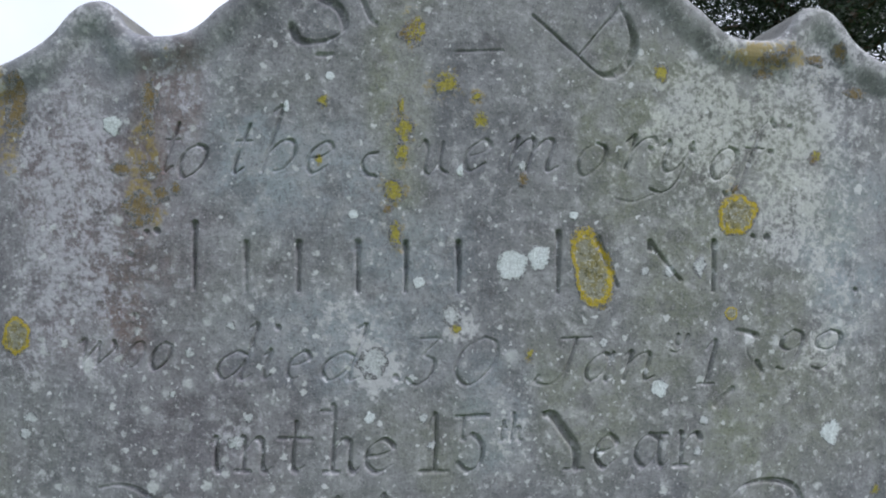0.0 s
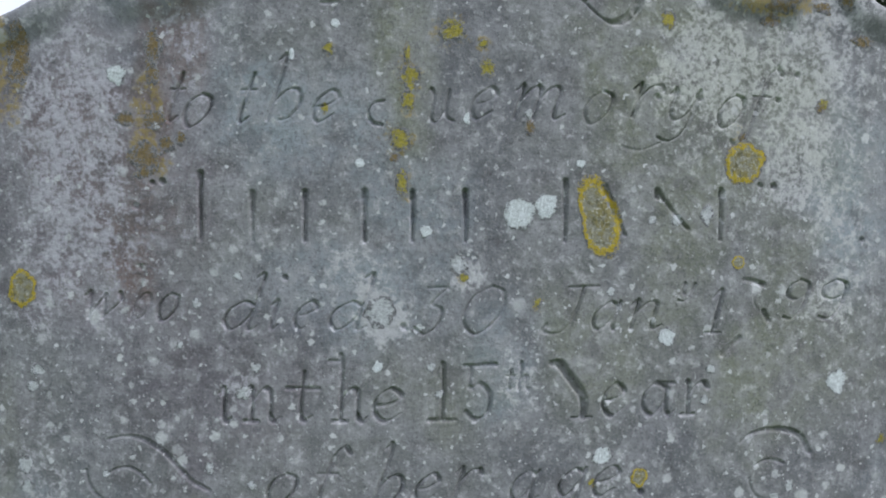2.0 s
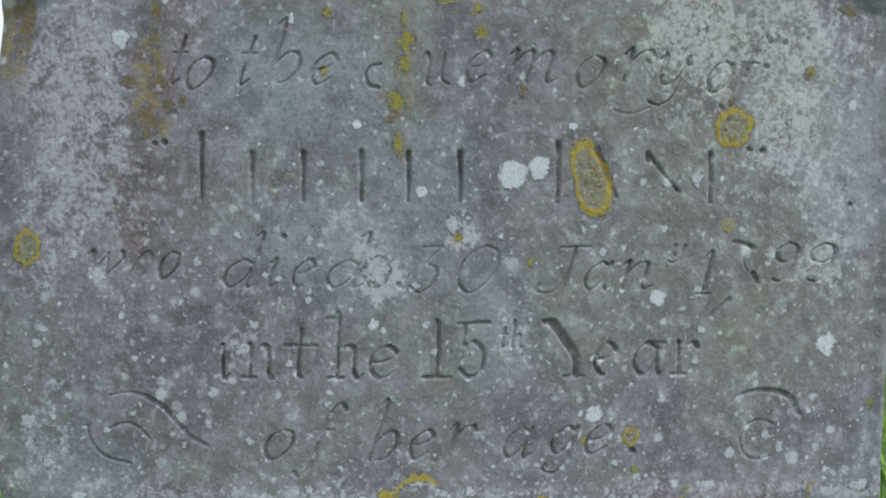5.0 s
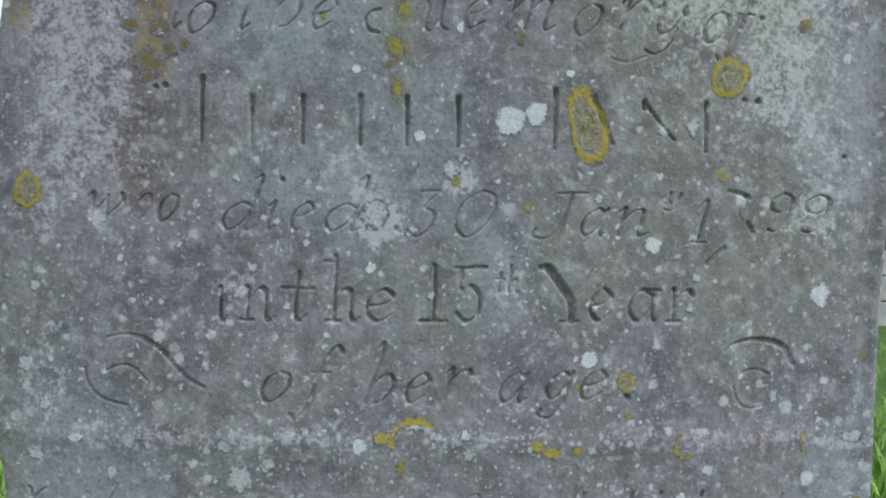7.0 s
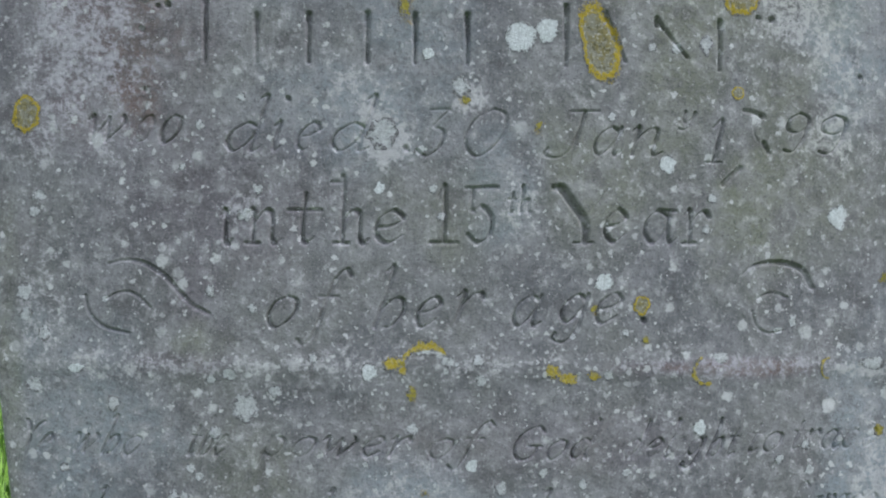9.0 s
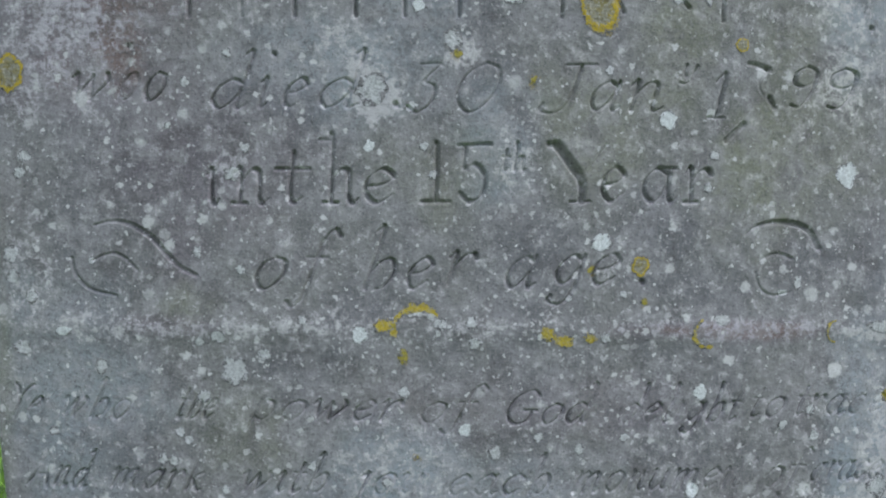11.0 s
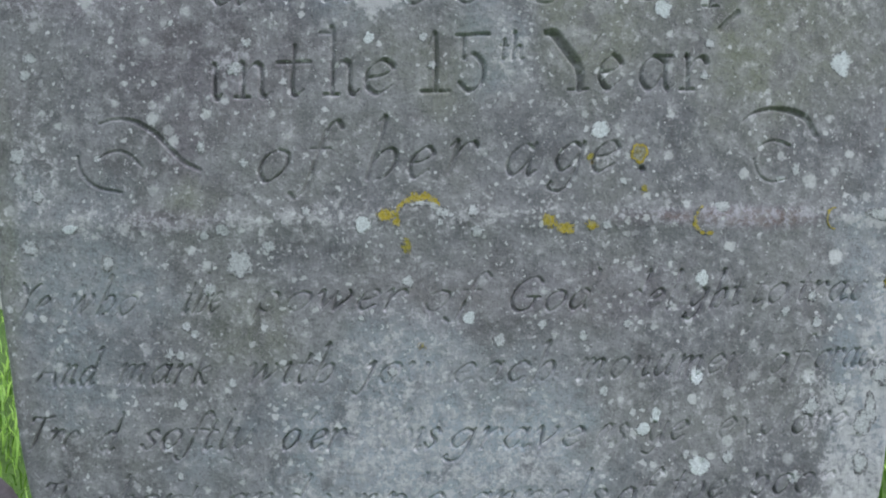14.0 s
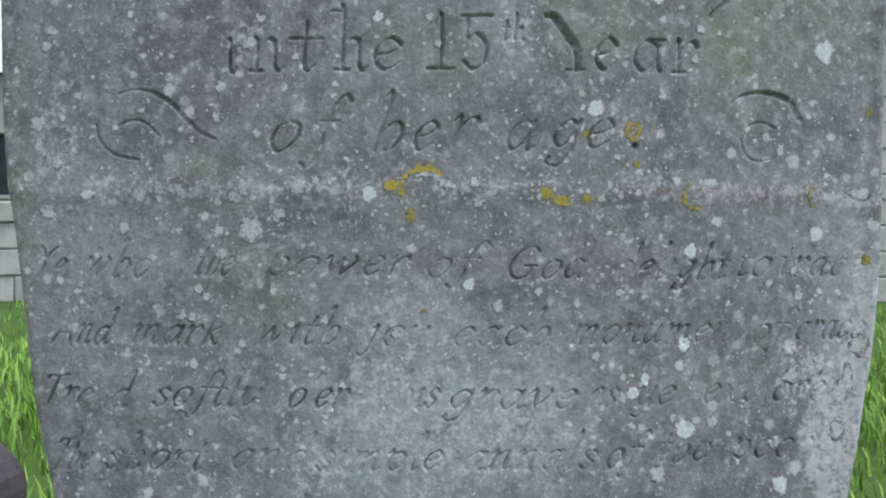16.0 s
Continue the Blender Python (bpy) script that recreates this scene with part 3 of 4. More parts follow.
BROWN = [(-0.271, 0.756, .12, .20, .75), (-0.197, 0.600, .14, .10, .45), (-0.272, 0.866, .10, .05, .5), (-0.232, 0.800, .030, .15, 1.0), (-0.200, 0.86, .03, .06, .9), (-0.250, 0.677, .05, .07, .95), (-0.218, 0.619, .05, .10, .55), (-0.197, 0.531, .03, .05, .5), (-0.304, 0.896, .06, .03, .3),
         (0.228, 0.455, .11, .012, 1.0), (-0.199, 0.457, .05, .010, .5), (-0.354, 0.795, .02, .10, .5), (0.104, 0.392, .2, .03, .35)]
GREEN = [(0.242, 0.809, .14, .13, .5), (0.292, 0.626, .11, .10, .4), (0.158, 0.835, .07, .10, .7), (0.204, 0.706, .06, .12, .6), (0.260, 0.605, .05, .10, .7), (0.135, 0.623, .05, .08, .45), (-0.026, 0.850, .03, .12, .8),
         (0.291, 0.667, .06, .10, .5), (-0.188, 0.473, .04, .02, .6), (0.005, 0.572, .06, .05, .4), (-0.149, 0.374, .05, .06, .4), (-0.361, 0.421, .02, .2, .5)]
RUST = [(-0.232, 0.816, .018, .07, .62), (-0.235, 0.766, .03, .024, .62), (-0.025, 0.829, .012, .05, .35), (0.276, 0.900, .06, .014, .7), (0.338, 0.880, .03, .015, .35),
        (-0.354, 0.845, .018, .06, .6), (0.254, 0.795, .03, .02, .3), (-0.210, 0.892, .03, .010, .35), (-0.018, 0.907, .02, .03, .32)]
BLUE = [(-0.128, 0.797, .10, .06, .6), (-0.055, 0.660, .10, .06, .55), (-0.272, 0.876, .10, .05, .45), (-0.008, 0.255, .19, .11, .85), (-0.020, 0.325, .09, .08, .55), (0.055, 0.602, .05, .05, .5), (0.356, 0.732, .04, .12, .7),
        (-0.287, 0.403, .08, .12, .5), (0.380, 0.344, .05, .15, .7), (-0.017, 0.730, .06, .05, .4)]


YELLOW_AT = ("-14 910 10 11;11 870 11 10;36 860 4;39 841 6 7;-87 854 5;-25 850 3 7;-22 833 8 9;-24 814 5 9;-31 783 9 10;-28 748 5 12;187 884 6 8;"
             "22 673 4;82 653 4;328 820 5;-90 808 3 4;-19 434 5 6;174 478 3;130 504 4;394 531 4 5;-27 459 4 3;-8 354 2;390 397 5")


HALO = []
for row in YELLOW_AT.split(";"):
    hx, hz, *hr = (float(v) / 1000 for v in row.split())
    HALO.append((hx, hz - 0.001, hr[0] * 1.7 + 0.002, hr[-1] * 1.8 + 0.002, 0.5))


def stains(x, z):
    """Two colours a point: pale, brown, green; rust, blue-grey, amount of specks."""
    band = np.exp(-(((z - 0.457) / 0.009) ** 2)) * (0.30 + 0.8 * fbm(x, z, 0.04))
    pale = np.maximum(union(x, z, PALE_HIGH + PALE_LOW, 0), np.clip(band, 0, 1) * 1.1)
    speck = np.clip(1.15 - (z - 0.42) / 0.36, 0.05, 1.0) * (0.75 + 0.9 * fbm(x, z, 0.12))
    speck = speck + 0.5 * patch(x, z, 0.0, 0.45, 0.30, 0.05, 0.0)
    one = np.ones_like(x)
    return (np.stack([pale, union(x, z, BROWN, 2), union(x, z, GREEN, 4), one], -1),
            np.stack([np.maximum(union(x, z, RUST, 6), union(x, z, HALO, 7)), union(x, z, BLUE, 8), np.clip(speck, 0, 1.3), one], -1))


def give_colour(mesh, name, values):
    layer = mesh.attributes.new(name, "FLOAT_COLOR", "POINT")
    layer.data.foreach_set("color", np.ascontiguousarray(values, np.float32).ravel())


# ---- the headstone ----
headstone = thing("gravestone", CX, 0.05, 0, "upright weathered grey limestone gravestone with carved inscription and lichen", "gravestone")


def islands(faces):
    """Splits faces into connected pieces."""
    if len(faces) == 0:
        return []
    used, local = np.unique(faces, return_inverse=True)
    local = local.reshape(-1, 4)
    label = np.arange(len(used))
    while True:
        low = label[local].min(1)
        after = label.copy()
        np.minimum.at(after, local.ravel(), np.repeat(low, 4))
        after = after[after]
        if (after == label).all():
            break
        label = after
    of_face = label[local[:, 0]]
    return [faces[of_face == k] for k in np.unique(of_face)]


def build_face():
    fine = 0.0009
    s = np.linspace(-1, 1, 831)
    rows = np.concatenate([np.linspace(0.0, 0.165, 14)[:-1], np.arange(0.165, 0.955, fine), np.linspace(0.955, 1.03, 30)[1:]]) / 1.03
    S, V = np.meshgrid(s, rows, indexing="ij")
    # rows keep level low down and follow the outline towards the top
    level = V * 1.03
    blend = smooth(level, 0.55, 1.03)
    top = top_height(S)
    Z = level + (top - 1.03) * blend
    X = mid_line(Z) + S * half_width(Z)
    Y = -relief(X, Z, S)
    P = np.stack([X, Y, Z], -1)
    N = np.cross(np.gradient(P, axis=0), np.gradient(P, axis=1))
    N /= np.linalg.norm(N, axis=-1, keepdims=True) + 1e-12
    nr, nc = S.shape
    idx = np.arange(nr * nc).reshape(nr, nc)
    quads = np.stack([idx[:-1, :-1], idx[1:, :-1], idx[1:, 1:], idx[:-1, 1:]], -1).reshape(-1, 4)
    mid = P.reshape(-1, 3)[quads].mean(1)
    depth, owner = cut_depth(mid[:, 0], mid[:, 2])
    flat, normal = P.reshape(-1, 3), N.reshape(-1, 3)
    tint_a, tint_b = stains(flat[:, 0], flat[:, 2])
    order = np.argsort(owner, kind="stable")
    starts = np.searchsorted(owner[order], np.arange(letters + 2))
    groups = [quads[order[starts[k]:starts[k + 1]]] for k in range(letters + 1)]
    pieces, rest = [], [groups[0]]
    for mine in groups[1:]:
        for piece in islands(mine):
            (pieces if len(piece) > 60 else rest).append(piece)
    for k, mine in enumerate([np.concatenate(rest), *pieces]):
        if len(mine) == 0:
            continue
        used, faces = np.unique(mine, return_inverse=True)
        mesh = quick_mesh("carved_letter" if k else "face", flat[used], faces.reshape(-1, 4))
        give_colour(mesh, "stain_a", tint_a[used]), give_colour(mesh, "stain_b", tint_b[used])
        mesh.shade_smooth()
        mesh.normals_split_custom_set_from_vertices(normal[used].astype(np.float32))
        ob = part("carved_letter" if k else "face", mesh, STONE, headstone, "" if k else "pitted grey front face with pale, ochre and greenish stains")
        ob.matrix_parent_inverse = Matrix.Translation((-CX, -0.05, 0))
    # sides and back
    rim = np.concatenate([P[:, 0], P[-1, 1:], P[-2::-1, -1], P[0, -2:0:-1]])
    depths = np.array([0.0, 0.14, 0.55, 0.92, 1.0])  # share of the way to the back
    inset = np.array([0.0, -0.0004, 0.0, 0.0, 0.006])
    centre = np.array([CX, 0, 0.5])
    rings = []
    for d, k in zip(depths, inset):
        ring = rim.copy()
        ring[:, 1] = rim[:, 1] * (1 - d) + 0.096 * d
        ring[:, [0, 2]] += (centre[[0, 2]] - ring[:, [0, 2]]) * k
        if 0 < d:
            ring[:, 0] += 0.002 * fbm(ring[:, 2], ring[:, 1], 0.05) * np.sign(ring[:, 0] - CX)
        rings.append(ring)
    n = len(rim)
    verts = np.concatenate(rings)
    k = np.arange(n)
    faces = [np.stack([a * n + k, (a + 1) * n + k, (a + 1) * n + (k + 1) % n, a * n + (k + 1) % n], -1) for a in range(len(rings) - 1)]
    body = quick_mesh("body", verts, np.concatenate(faces))
    bm = bmesh.new()
    bm.from_mesh(body)
    bm.verts.ensure_lookup_table()
    bm.faces.new([bm.verts[(len(rings) - 1) * n + int(q)] for q in k])
    bmesh.ops.recalc_face_normals(bm, faces=bm.faces)
    bm.to_mesh(body)
    bm.free()
    ob = part("body", body, BACK, headstone, "rough-hewn sides and back")
    ob.matrix_parent_inverse = Matrix.Translation((-CX, -0.05, 0))


build_face()


def lichen(x, z, rx, rz, material, seed, ragged=0.30, arc=None, thick=0.0005, label="", waist=0.0, skew=0.0):
    """A thin crust that follows the face; arc: the part of a ring that is left, in degrees; waist and skew: two grown into one."""
    rings, spokes = 7, 44
    rnd = random.Random(seed)
    off = rnd.uniform(0, 30)
    verts, rim = [], []
    a0, a1 = arc or (0, 360)
    full = arc is None
    count = spokes if full else spokes + 1
    radii = np.linspace(0, 1, rings + 1)[1:] if full else np.linspace(0.62, 1.0, rings)
    for q in radii:
        for k in range(count):
            a = radians(a0 + (a1 - a0) * k / spokes)
            n1 = fbm(np.array(off + 1.3 * math.cos(a)), np.array(off + 1.3 * math.sin(a)), 0.8, 4)
            r = q * (1 + 2 * ragged * float(n1))
            if not full:
                r = 0.80 + (q - 0.81) * (0.5 + 0.5 * math.sin(math.pi * k / spokes)) * (1 + float(n1) * 2)
            r *= 1 - waist * max(0.0, math.cos(a) * (-1.0 if math.cos(a) < 0 else 0.45)) ** 3
            verts.append((x + rx * r * math.cos(a) - skew * r * math.sin(a), z + rz * r * math.sin(a)))
            rim.append(q if full else 0.55 + 0.45 * abs(q - 0.81) / 0.19)
    if full:
        verts.append((x, z)), rim.append(0.0)
    v, rim = np.array(verts), np.array(rim)
    lift = 0.4 * thick * np.clip((1.02 - rim) * 6, 0.12, 1) * (0.8 + 0.9 * fbm(v[:, 0], v[:, 1], 0.004, 3))
    y = -relief(v[:, 0], v[:, 1], s_of(v[:, 0], v[:, 1])) - lift - 0.00018
    n = len(radii)
    faces = [(q * count + k, q * count + (k + 1) % count, (q + 1) * count + (k + 1) % count, (q + 1) * count + k)
             for q in range(n - 1) for k in range(spokes)]
    tips = [(len(v) - 1, (k + 1) % count, k) for k in range(spokes)] if full else []
    mesh = bpy.data.meshes.new("lichen_patch")
    mesh.from_pydata([(a, b, c) for a, b, c in zip(v[:, 0], y, v[:, 1])], [], [f[::-1] for f in faces] + [f[::-1] for f in tips])
    give_colour(mesh, "rim", np.stack([rim, rim, rim, np.ones_like(rim)], -1))
    ob = part("lichen_patch", mesh, material, headstone, label, smooth=True)
    ob.matrix_parent_inverse = Matrix.Translation((-CX, -0.05, 0))


def lichens(rows, material, label, ragged=0.3, thick=0.0005):
    """Rows as 'x z radius', in millimetres."""
    for k, row in enumerate(rows.split(";")):
        x, z, *r = (float(v) / 1000 for v in row.split())
        lichen(x, z, r[0], r[-1], material, len(rows) + 7 * k, ragged, None, thick, label)


RING = "golden yellow ring of lichen with a grey heart"
lichen(0.1303, 0.7226, 0.0205, 0.0345, YELLOW_RING, 23, 0.12, None, 0.0008, "two golden yellow lichen rings grown into one", waist=0.34, skew=0.0065)
lichens("256 769 19 18;-342 660 13 17;253 686 6;170 507 8 9", YELLOW_RING, RING, 0.22, 0.0008)
lichens("-35 459 8 6;95 452 7 6;109 446 7 5;129 449 6 5;-27 453 4", GOLD, "bright golden lichen", 0.5)
lichens(YELLOW_AT, YELLOW, "mustard yellow lichen", 0.45)
lichens("-228 857 7 12;-229 835 6 9;-226 798 10 8;-234 768 15 13;-237 755 9 5;-251 799 8 6;-218 778 6 7;-206 782 5;-341 853 10 23;284 898 14 6;276 887 9 5;325 900 9 5;344 908 6 9;364 875 12 5;296 905 6 5;74 793 5 6;254 791 4;325 818 5;-17 910 11;-34 769 4", OCHRE, "dull ochre lichen", 0.55)
lichens("-259 834 8;66 725 14 13;88 732 10;122 738 5 7;131 700 3 5;192 624 8;348 583 9 11;-9 710 5;-47 600 5;23 801 3 5;116 766 4;-62 764 4;-82 874 4;-117 849 3 5;138 525 8;-54 452 6 8;-295 451 8 4;222 405 6;216 324 6 8;170 283 6 5;181 294 4 6;217 250 9;222 403 6 5;30 376 6 5;305 200 7 9", WHITE, "thin chalky white lichen", 0.36)
lichens("-160 673 4;-329 593 6 5;-194 650 4;-208 616 3;-15 631 5 4;198 721 5;225 726 6 9;18 683 8 9;-45 646 13 12;-145 598 4;-4 600 4;226 570 4;-167 449 6 5;-129 435 6 5;-154 422 11 12;-263 423 5 6;37 445 5;34 461 4 5;305 494 4 6;-334 579 6 5;240 464 7 5;382 456 13 6;-99 463 4;89 450 3;142 449 4 5;156 484 3;"
        "112 481 3;-341 513 7 8;-271 508 3;-184 516 4 5;-149 502 4;-304 369 4;-202 308 5;-203 348 5;-212 349 5;-191 365 4;-198 371 4;-204 250 3;54 358 5 6;159 369 4;294 376 5;242 257 5 6;193 213 8;344 306 6 9;319 387 5;-91 346 4;-90 264 3;-179 400 6 5;361 245 7 11;372 290 6 14;138 315 4;206 261 4;"
        "-215 272 5;-160 325 4;-56 377 3;74 805 4;177 721 4;143 662 4;-227 793 4;3 578 4;231 596 4", CREAM, "pale grey lichen", 0.42)
lichens("316 295 8;122 360 4;-32 334 4;-182 444 4;-331 437 8 6;10 461 6 5;-18 405 5;-323 478 6;-339 495 6", CREAM, "pale grey lichen", 0.42)
lichens("364 277 10;300 237 6;291 485 5 3;89 370 4;323 365 5;382 320 9;-155 578 8 6", CREAM, "pale grey lichen", 0.55)
lichens("102 456 2;117 451 2;8 453 3;17 458 2", CREAM, "pale grey lichen", 0.5)
lichen(-0.0082, 0.4552, 0.024, 0.022, GOLD, 41, arc=(35, 165), label="arc of yellow lichen with a pale inner edge")
lichen(-0.0063, 0.4522, 0.022, 0.020, CREAM, 43, arc=(10, 120), label="pale inner edge of a lichen ring")
lichen(0.2259, 0.4522, 0.013, 0.014, GOLD, 44, arc=(105, 300), label="crescent of yellow lichen")
lichen(0.3392, 0.4525, 0.008, 0.011, GOLD, 45, arc=(80, 280), label="crescent of yellow lichen")

# ---- ground ----
def ground_height(x, y):
    return 0.012 * math.sin(1.7 * x + 0.4) * math.cos(1.3 * y) + 0.02 * noise.noise((x * 0.6, y * 0.6, 0))


def build_ground():
    bm = bmesh.new()
    edges = [-400, -150, -60, -25, -12, -8, *[-6 + 0.25 * k for k in range(49)], 8, 12, 25, 60, 150, 400]
    grid = [[bm.verts.new((x, y, ground_height(x, y) if max(abs(x), abs(y)) < 7 else 0.0)) for y in edges] for x in edges]
    for a, b in zip(grid, grid[1:]):
        for k in range(len(edges) - 1):
            bm.faces.new((a[k], b[k], b[k + 1], a[k + 1]))
    ob = new("ground", from_bm("ground", bm))
    ob.data.materials.append(EARTH)
    ob.data.shade_smooth()
    tagged(ob, "mown green churchyard turf running to the wall", "lawn", kind="structure")


build_ground()


def build_grass():
    rng = np.random.default_rng(9)
    near, far = 30000, 30000
    reach = np.concatenate([2.2 * rng.random(near) ** 0.75, 1.0 + 4.6 * rng.random(far) ** 1.2])
    turn = rng.uniform(0, 2 * np.pi, near + far)
    spots = np.stack([CX + reach * np.cos(turn), 0.25 + reach * np.sin(turn)], -1)
    spots = spots[spots[:, 1] < 4.2]
    spots = spots[~((np.abs(spots[:, 0] - CX) < 0.30) & (spots[:, 1] > -0.02) & (spots[:, 1] < 0.11))]
    n = len(spots)
    tall = rng.uniform(0.02, 0.06, n) * (0.7 + 1.0 * (fbm(spots[:, 0], spots[:, 1], 0.3) + 0.5))
    turn, bend = rng.uniform(0, 2 * np.pi, n), rng.uniform(0.2, 1.1, n)
    wide = rng.uniform(0.0012, 0.0026, n) * (1 + 0.5 * (spots[:, 1] > 0.9))
    ux, uy = np.cos(turn), np.sin(turn)
    base = np.stack([spots[:, 0], spots[:, 1], np.array([ground_height(a, b) for a, b in spots]) - 0.006], -1)
    side = np.stack([-uy, ux, 0 * ux], -1) * wide[:, None]
    lean = np.stack([ux * bend, uy * bend, 0 * ux], -1)
    up = np.array([0, 0, 1.0])
    mid = base + tall[:, None] * (0.6 * up + 0.18 * lean)
    tip = base + tall[:, None] * (0.95 * up + 0.62 * lean)
    verts = np.stack([base - side, base + side, mid + side * 0.8, mid - side * 0.8, tip + side * 0.1, tip - side * 0.1], 1).reshape(-1, 3)
    k = np.arange(n)[:, None] * 6
    ob = new("grass", quick_mesh("grass", verts, np.concatenate([k + [0, 1, 2, 3], k + [3, 2, 4, 5]])))
    ob.data.materials.append(BLADE)
    tagged(ob, "bright green short grass blades on the turf", "grass", kind="stuff")


build_grass()


# ---- low stone beside the headstone ----
def low_stone():
    stone = thing("footstone", -0.74, 0.26, 0, "low purple-brown lichened footstone with a rounded top", "footstone")
    bm = bmesh.new()
    prof = []
    for k in range(25):
        a = math.pi * k / 24
        prof.append((0.215 * math.cos(a) * (1 + 0.03 * math.sin(5 * a)), 0.07 + 0.142 * math.sin(a) ** 0.8))
    prof = [(0.20, -0.08), *prof, (-0.20, -0.08)]
    loops = []
    for y, k in ((-0.05, 0.93), (-0.038, 1.0), (0.038, 1.0), (0.05, 0.93)):
        loops.append([bm.verts.new((x * k + 0.004 * noise.noise((x * 20, y * 20, z * 20)), y, z * (k if z > 0 else 1) + 0.005 * noise.noise((x * 14, z * 14, y)))) for x, z in prof])
    for a, b in zip(loops, loops[1:]):
        for i in range(len(prof)):
            j = (i + 1) % len(prof)
            bm.faces.new((a[i], a[j], b[j], b[i]))
    bm.faces.new(loops[0]), bm.faces.new(loops[-1][::-1])
    bmesh.ops.recalc_face_normals(bm, faces=bm.faces)
    part("slab", from_bm("slab", bm), KERBSTONE, stone)


low_stone()


# ---- church behind on the far side ----
def box(bm, x0, x1, y0, y1, z0, z1):
    v = [bm.verts.new((x, y, z)) for x in (x0, x1) for y in (y0, y1) for z in (z0, z1)]
    for f in ((0, 1, 3, 2), (4, 6, 7, 5), (0, 4, 5, 1), (2, 3, 7, 6), (0, 2, 6, 4), (1, 5, 7, 3)):
        bm.faces.new([v[i] for i in f])


def church():
    x1, x0, y0, y1, eave = -8.05, -20.0, 12.0, 19.0, 3.9
    hall = thing("church", (x0 + x1) / 2, y0, 0, "grey stone church with dark windows and a slate roof", "church")
    back = Matrix.Translation((-(x0 + x1) / 2, -y0, 0))
    openings = [x1 - 0.25 - 2.6 * k for k in range(4)]
    bm = bmesh.new()
    edge = x1
    for ox in openings:
        box(bm, ox, edge, y0, y0 + 0.5, -0.1, eave)
        box(bm, ox - 1.1, ox, y0, y0 + 0.5, -0.1, 1.5)
        box(bm, ox - 1.1, ox, y0, y0 + 0.5, 2.75, eave)
        edge = ox - 1.1
    box(bm, x0, edge, y0, y0 + 0.5, -0.1, eave)
    box(bm, x1 - 0.5, x1, y0 + 0.5, y1, -0.1, eave), box(bm, x0, x0 + 0.5, y0 + 0.5, y1, -0.1, eave), box(bm, x0 + 0.5, x1 - 0.5, y1 - 0.5, y1, -0.1, eave)
    part("wall", from_bm("wall", bm), RENDERED, hall).matrix_parent_inverse = back
    bm = bmesh.new()
    ym = (y0 + y1) / 2
    v = [bm.verts.new(c) for c in ((x0, y0 - .2, eave), (x1, y0 - .2, eave), (x1, y1 + .2, eave), (x0, y1 + .2, eave), (x0 + 3, ym, eave + 1.2), (x1 - 6, ym, eave + 1.2))]
    for f in ((0, 1, 5, 4), (1, 2, 5), (2, 3, 4, 5), (3, 0, 4), (3, 2, 1, 0)):
        bm.faces.new([v[i] for i in f])
    part("roof", from_bm("roof", bm), ROOF, hall).matrix_parent_inverse = back
    for ox in openings:
        bm = bmesh.new()
        box(bm, ox - 1.1, ox, y0 + 0.25, y0 + 0.28, 1.5, 2.75)
        win = part("window", from_bm("window", bm), DARK_GLASS, hall, "dark leaded window")
        win.matrix_parent_inverse = back
        bm = bmesh.new()
        box(bm, ox - 1.2, ox + 0.08, y0 - 0.06, y0 + 0.25, 1.42, 1.497)
        part("sill", from_bm("sill", bm), BLOCK, win)


church()


# ---- yew tree ----
def tube(bm, a, b, ra, rb, sides=8):
    a, b = Vector(a), Vector(b)
    turn = (b - a).to_track_quat("Z", "Y")
    rows = []
    for p, r in ((a, ra), (b, rb)):
        rows.append([bm.verts.new(p + turn @ Vector((r * math.cos(2 * math.pi * k / sides), r * math.sin(2 * math.pi * k / sides), 0))) for k in range(sides)])
    for k in range(sides):
        bm.faces.new((rows[0][k], rows[0][(k + 1) % sides], rows[1][(k + 1) % sides], rows[1][k]))


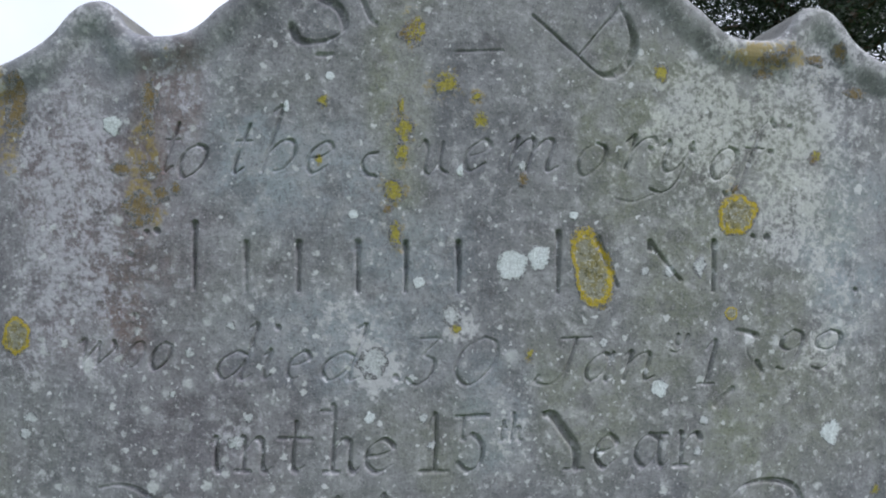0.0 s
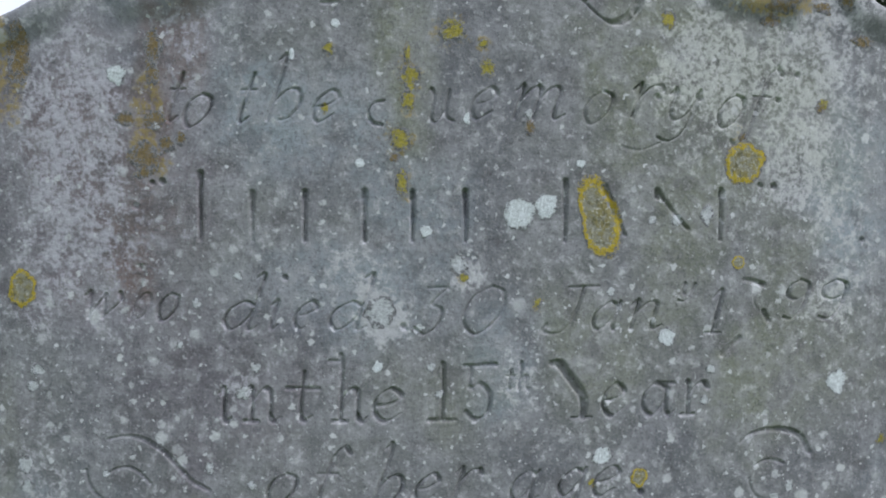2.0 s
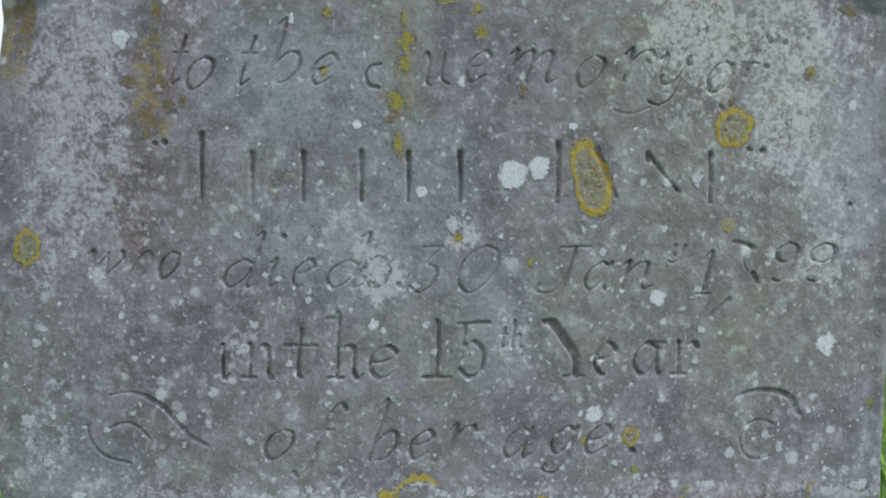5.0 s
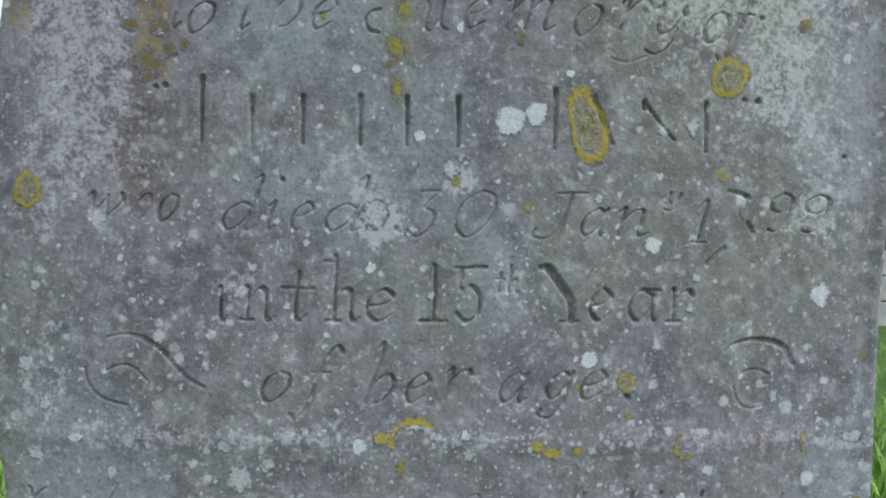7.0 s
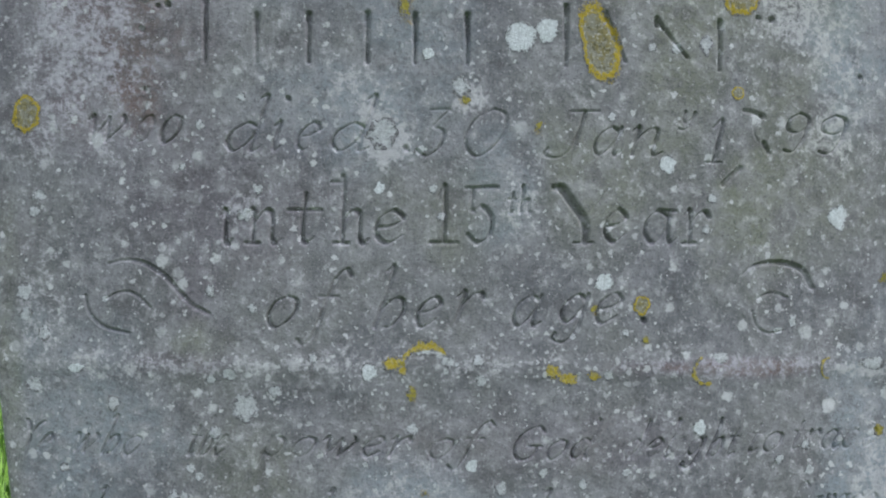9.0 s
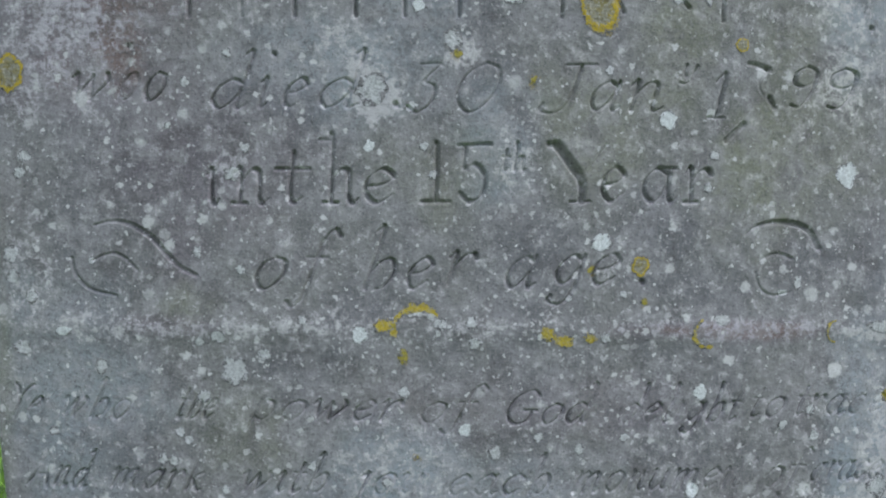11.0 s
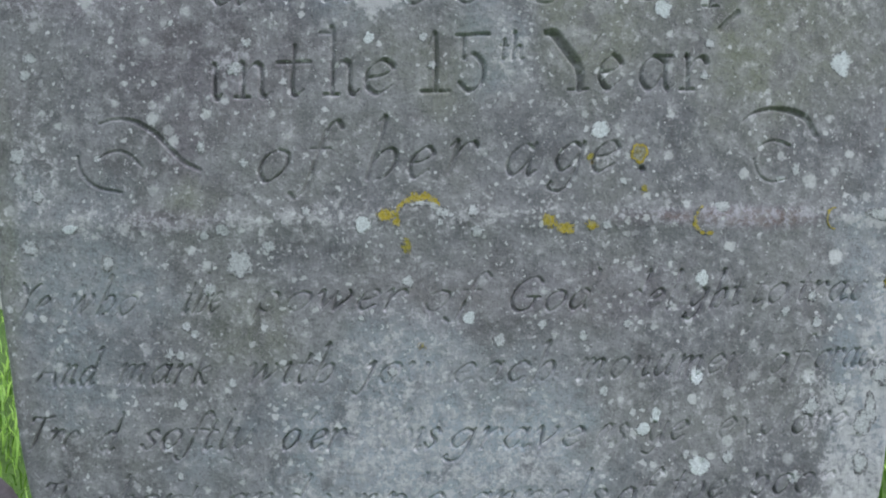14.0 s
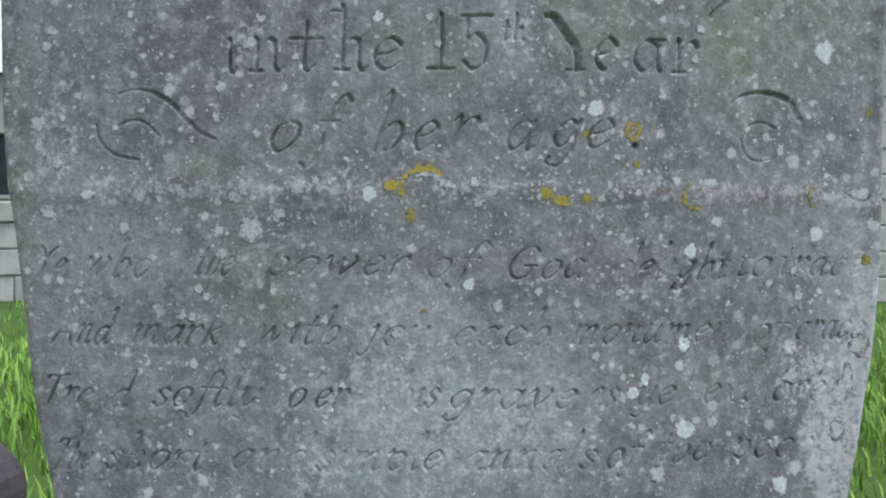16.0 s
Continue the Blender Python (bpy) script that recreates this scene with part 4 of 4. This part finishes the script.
def yew(x, y, high, spread, seed):
    rnd = random.Random(seed)
    tree = thing("yew_tree", x, y, 0, "dark evergreen yew with dense drooping needles", "tree")
    bm = bmesh.new()
    last = Vector((0, 0, -0.2))
    for k in range(1, 7):
        p = Vector((rnd.uniform(-.15, .15), rnd.uniform(-.15, .15), high * 0.8 * k / 6))
        tube(bm, last, p, 0.34 * (1 - (k - 1) / 7), 0.34 * (1 - k / 7))
        last = p
    tips = []
    for k in range(46):
        h = high * (0.2 + 0.75 * (k / 46))
        a = k * 2.4 + rnd.uniform(-.3, .3)
        reach = spread * (1.05 - 0.8 * (h / high - 0.2)) * rnd.uniform(0.75, 1.1)
        root = Vector((0, 0, h))
        joint = root + Vector((math.cos(a), math.sin(a), 0.25)) * reach * 0.5
        end = root + Vector((math.cos(a + rnd.uniform(-.25, .25)), math.sin(a + rnd.uniform(-.25, .25)), 0.12)) * reach
        tube(bm, root, joint, 0.07, 0.045, 6), tube(bm, joint, end, 0.045, 0.012, 6)
        for q in range(16):
            f = rnd.uniform(0.25, 1.05)
            tips.append(root.lerp(joint, 2 * f) if f < 0.5 else joint.lerp(end, 2 * f - 1))
    part("trunk", from_bm("trunk", bm), BARK, tree)
    rng = np.random.default_rng(seed)
    tips = np.array([tuple(p) for p in tips])
    per = 250
    c = np.repeat(tips, per, 0) + rng.normal(0, 1, (len(tips) * per, 3)) * [0.26, 0.26, 0.20]
    n = len(c)
    d = rng.normal(0, 1, (n, 3)) * [1, 1, 0.7] - [0, 0, 0.4]
    d /= np.linalg.norm(d, axis=1, keepdims=True)
    e = np.cross(d, rng.normal(0, 1, (n, 3)))
    e /= np.linalg.norm(e, axis=1, keepdims=True)
    size = rng.uniform(0.022, 0.05, (n, 1))
    verts = np.stack([c - d * size, c + e * size * 0.32, c + d * size, c - e * size * 0.32], 1).reshape(-1, 3)
    part("crown", quick_mesh("crown", verts, np.arange(4 * n).reshape(-1, 4)), LEAF, tree, "dark green needle sprays")


yew(5.0, 6.8, 8.0, 3.5, 3)


# ---- boundary wall of squared blocks ----
TALL_FROM = 2.64  # from here on the wall stands shoulder-high


def boundary_wall():
    y = 4.3
    wall = thing("boundary_wall", 0, y, 0, "churchyard wall of squared grey limestone blocks stepping up", "wall", kind="structure")
    bm = bmesh.new()
    box(bm, -11.9, TALL_FROM, 0.03, 0.30, -0.1, 0.61)
    box(bm, TALL_FROM, 11.9, 0.03, 0.30, -0.1, 1.84)
    part("core", from_bm("core", bm), MORTAR, wall)

    def block_mesh(name, w, h, d, seed):
        rnd = random.Random(seed)
        bm = bmesh.new()
        box(bm, 0, w, 0, d, 0, h)
        for v in bm.verts:
            v.co += Vector((rnd.uniform(-.006, .006), rnd.uniform(-.008, .008), rnd.uniform(-.004, .004)))
        bmesh.ops.bevel(bm, geom=list(bm.edges), offset=0.012, segments=1, affect="EDGES")
        m = from_bm(name, bm)
        m.materials.append(BLOCK)
        return m

    kinds = [block_mesh("block", w, 0.20, 0.12, k) for k, w in enumerate((0.42, 0.55, 0.36, 0.48))]
    cope = [block_mesh("coping_stone", 0.74, 0.16, 0.40, 20 + k) for k in range(3)]
    rnd = random.Random(4)
    for course in range(9):
        x = -11.9 + 0.2 * course if course < 3 else TALL_FROM + 0.02 + 0.2 * (course % 2)
        while x < 11.4:
            k = rnd.randrange(4)
            ob = new("block", kinds[k])
            ob.parent, ob.location = wall, (x, -0.07 + rnd.uniform(-.006, .006), 0.205 * course)
            x += (0.42, 0.55, 0.36, 0.48)[k] + 0.014
    for k in range(31):
        ob = new("coping_stone", cope[k % 3])
        ob.parent, ob.location = wall, (-11.8 + 0.76 * k, -0.09, 0.615 if -11.8 + 0.76 * k < TALL_FROM - 0.1 else 1.845)


boundary_wall()
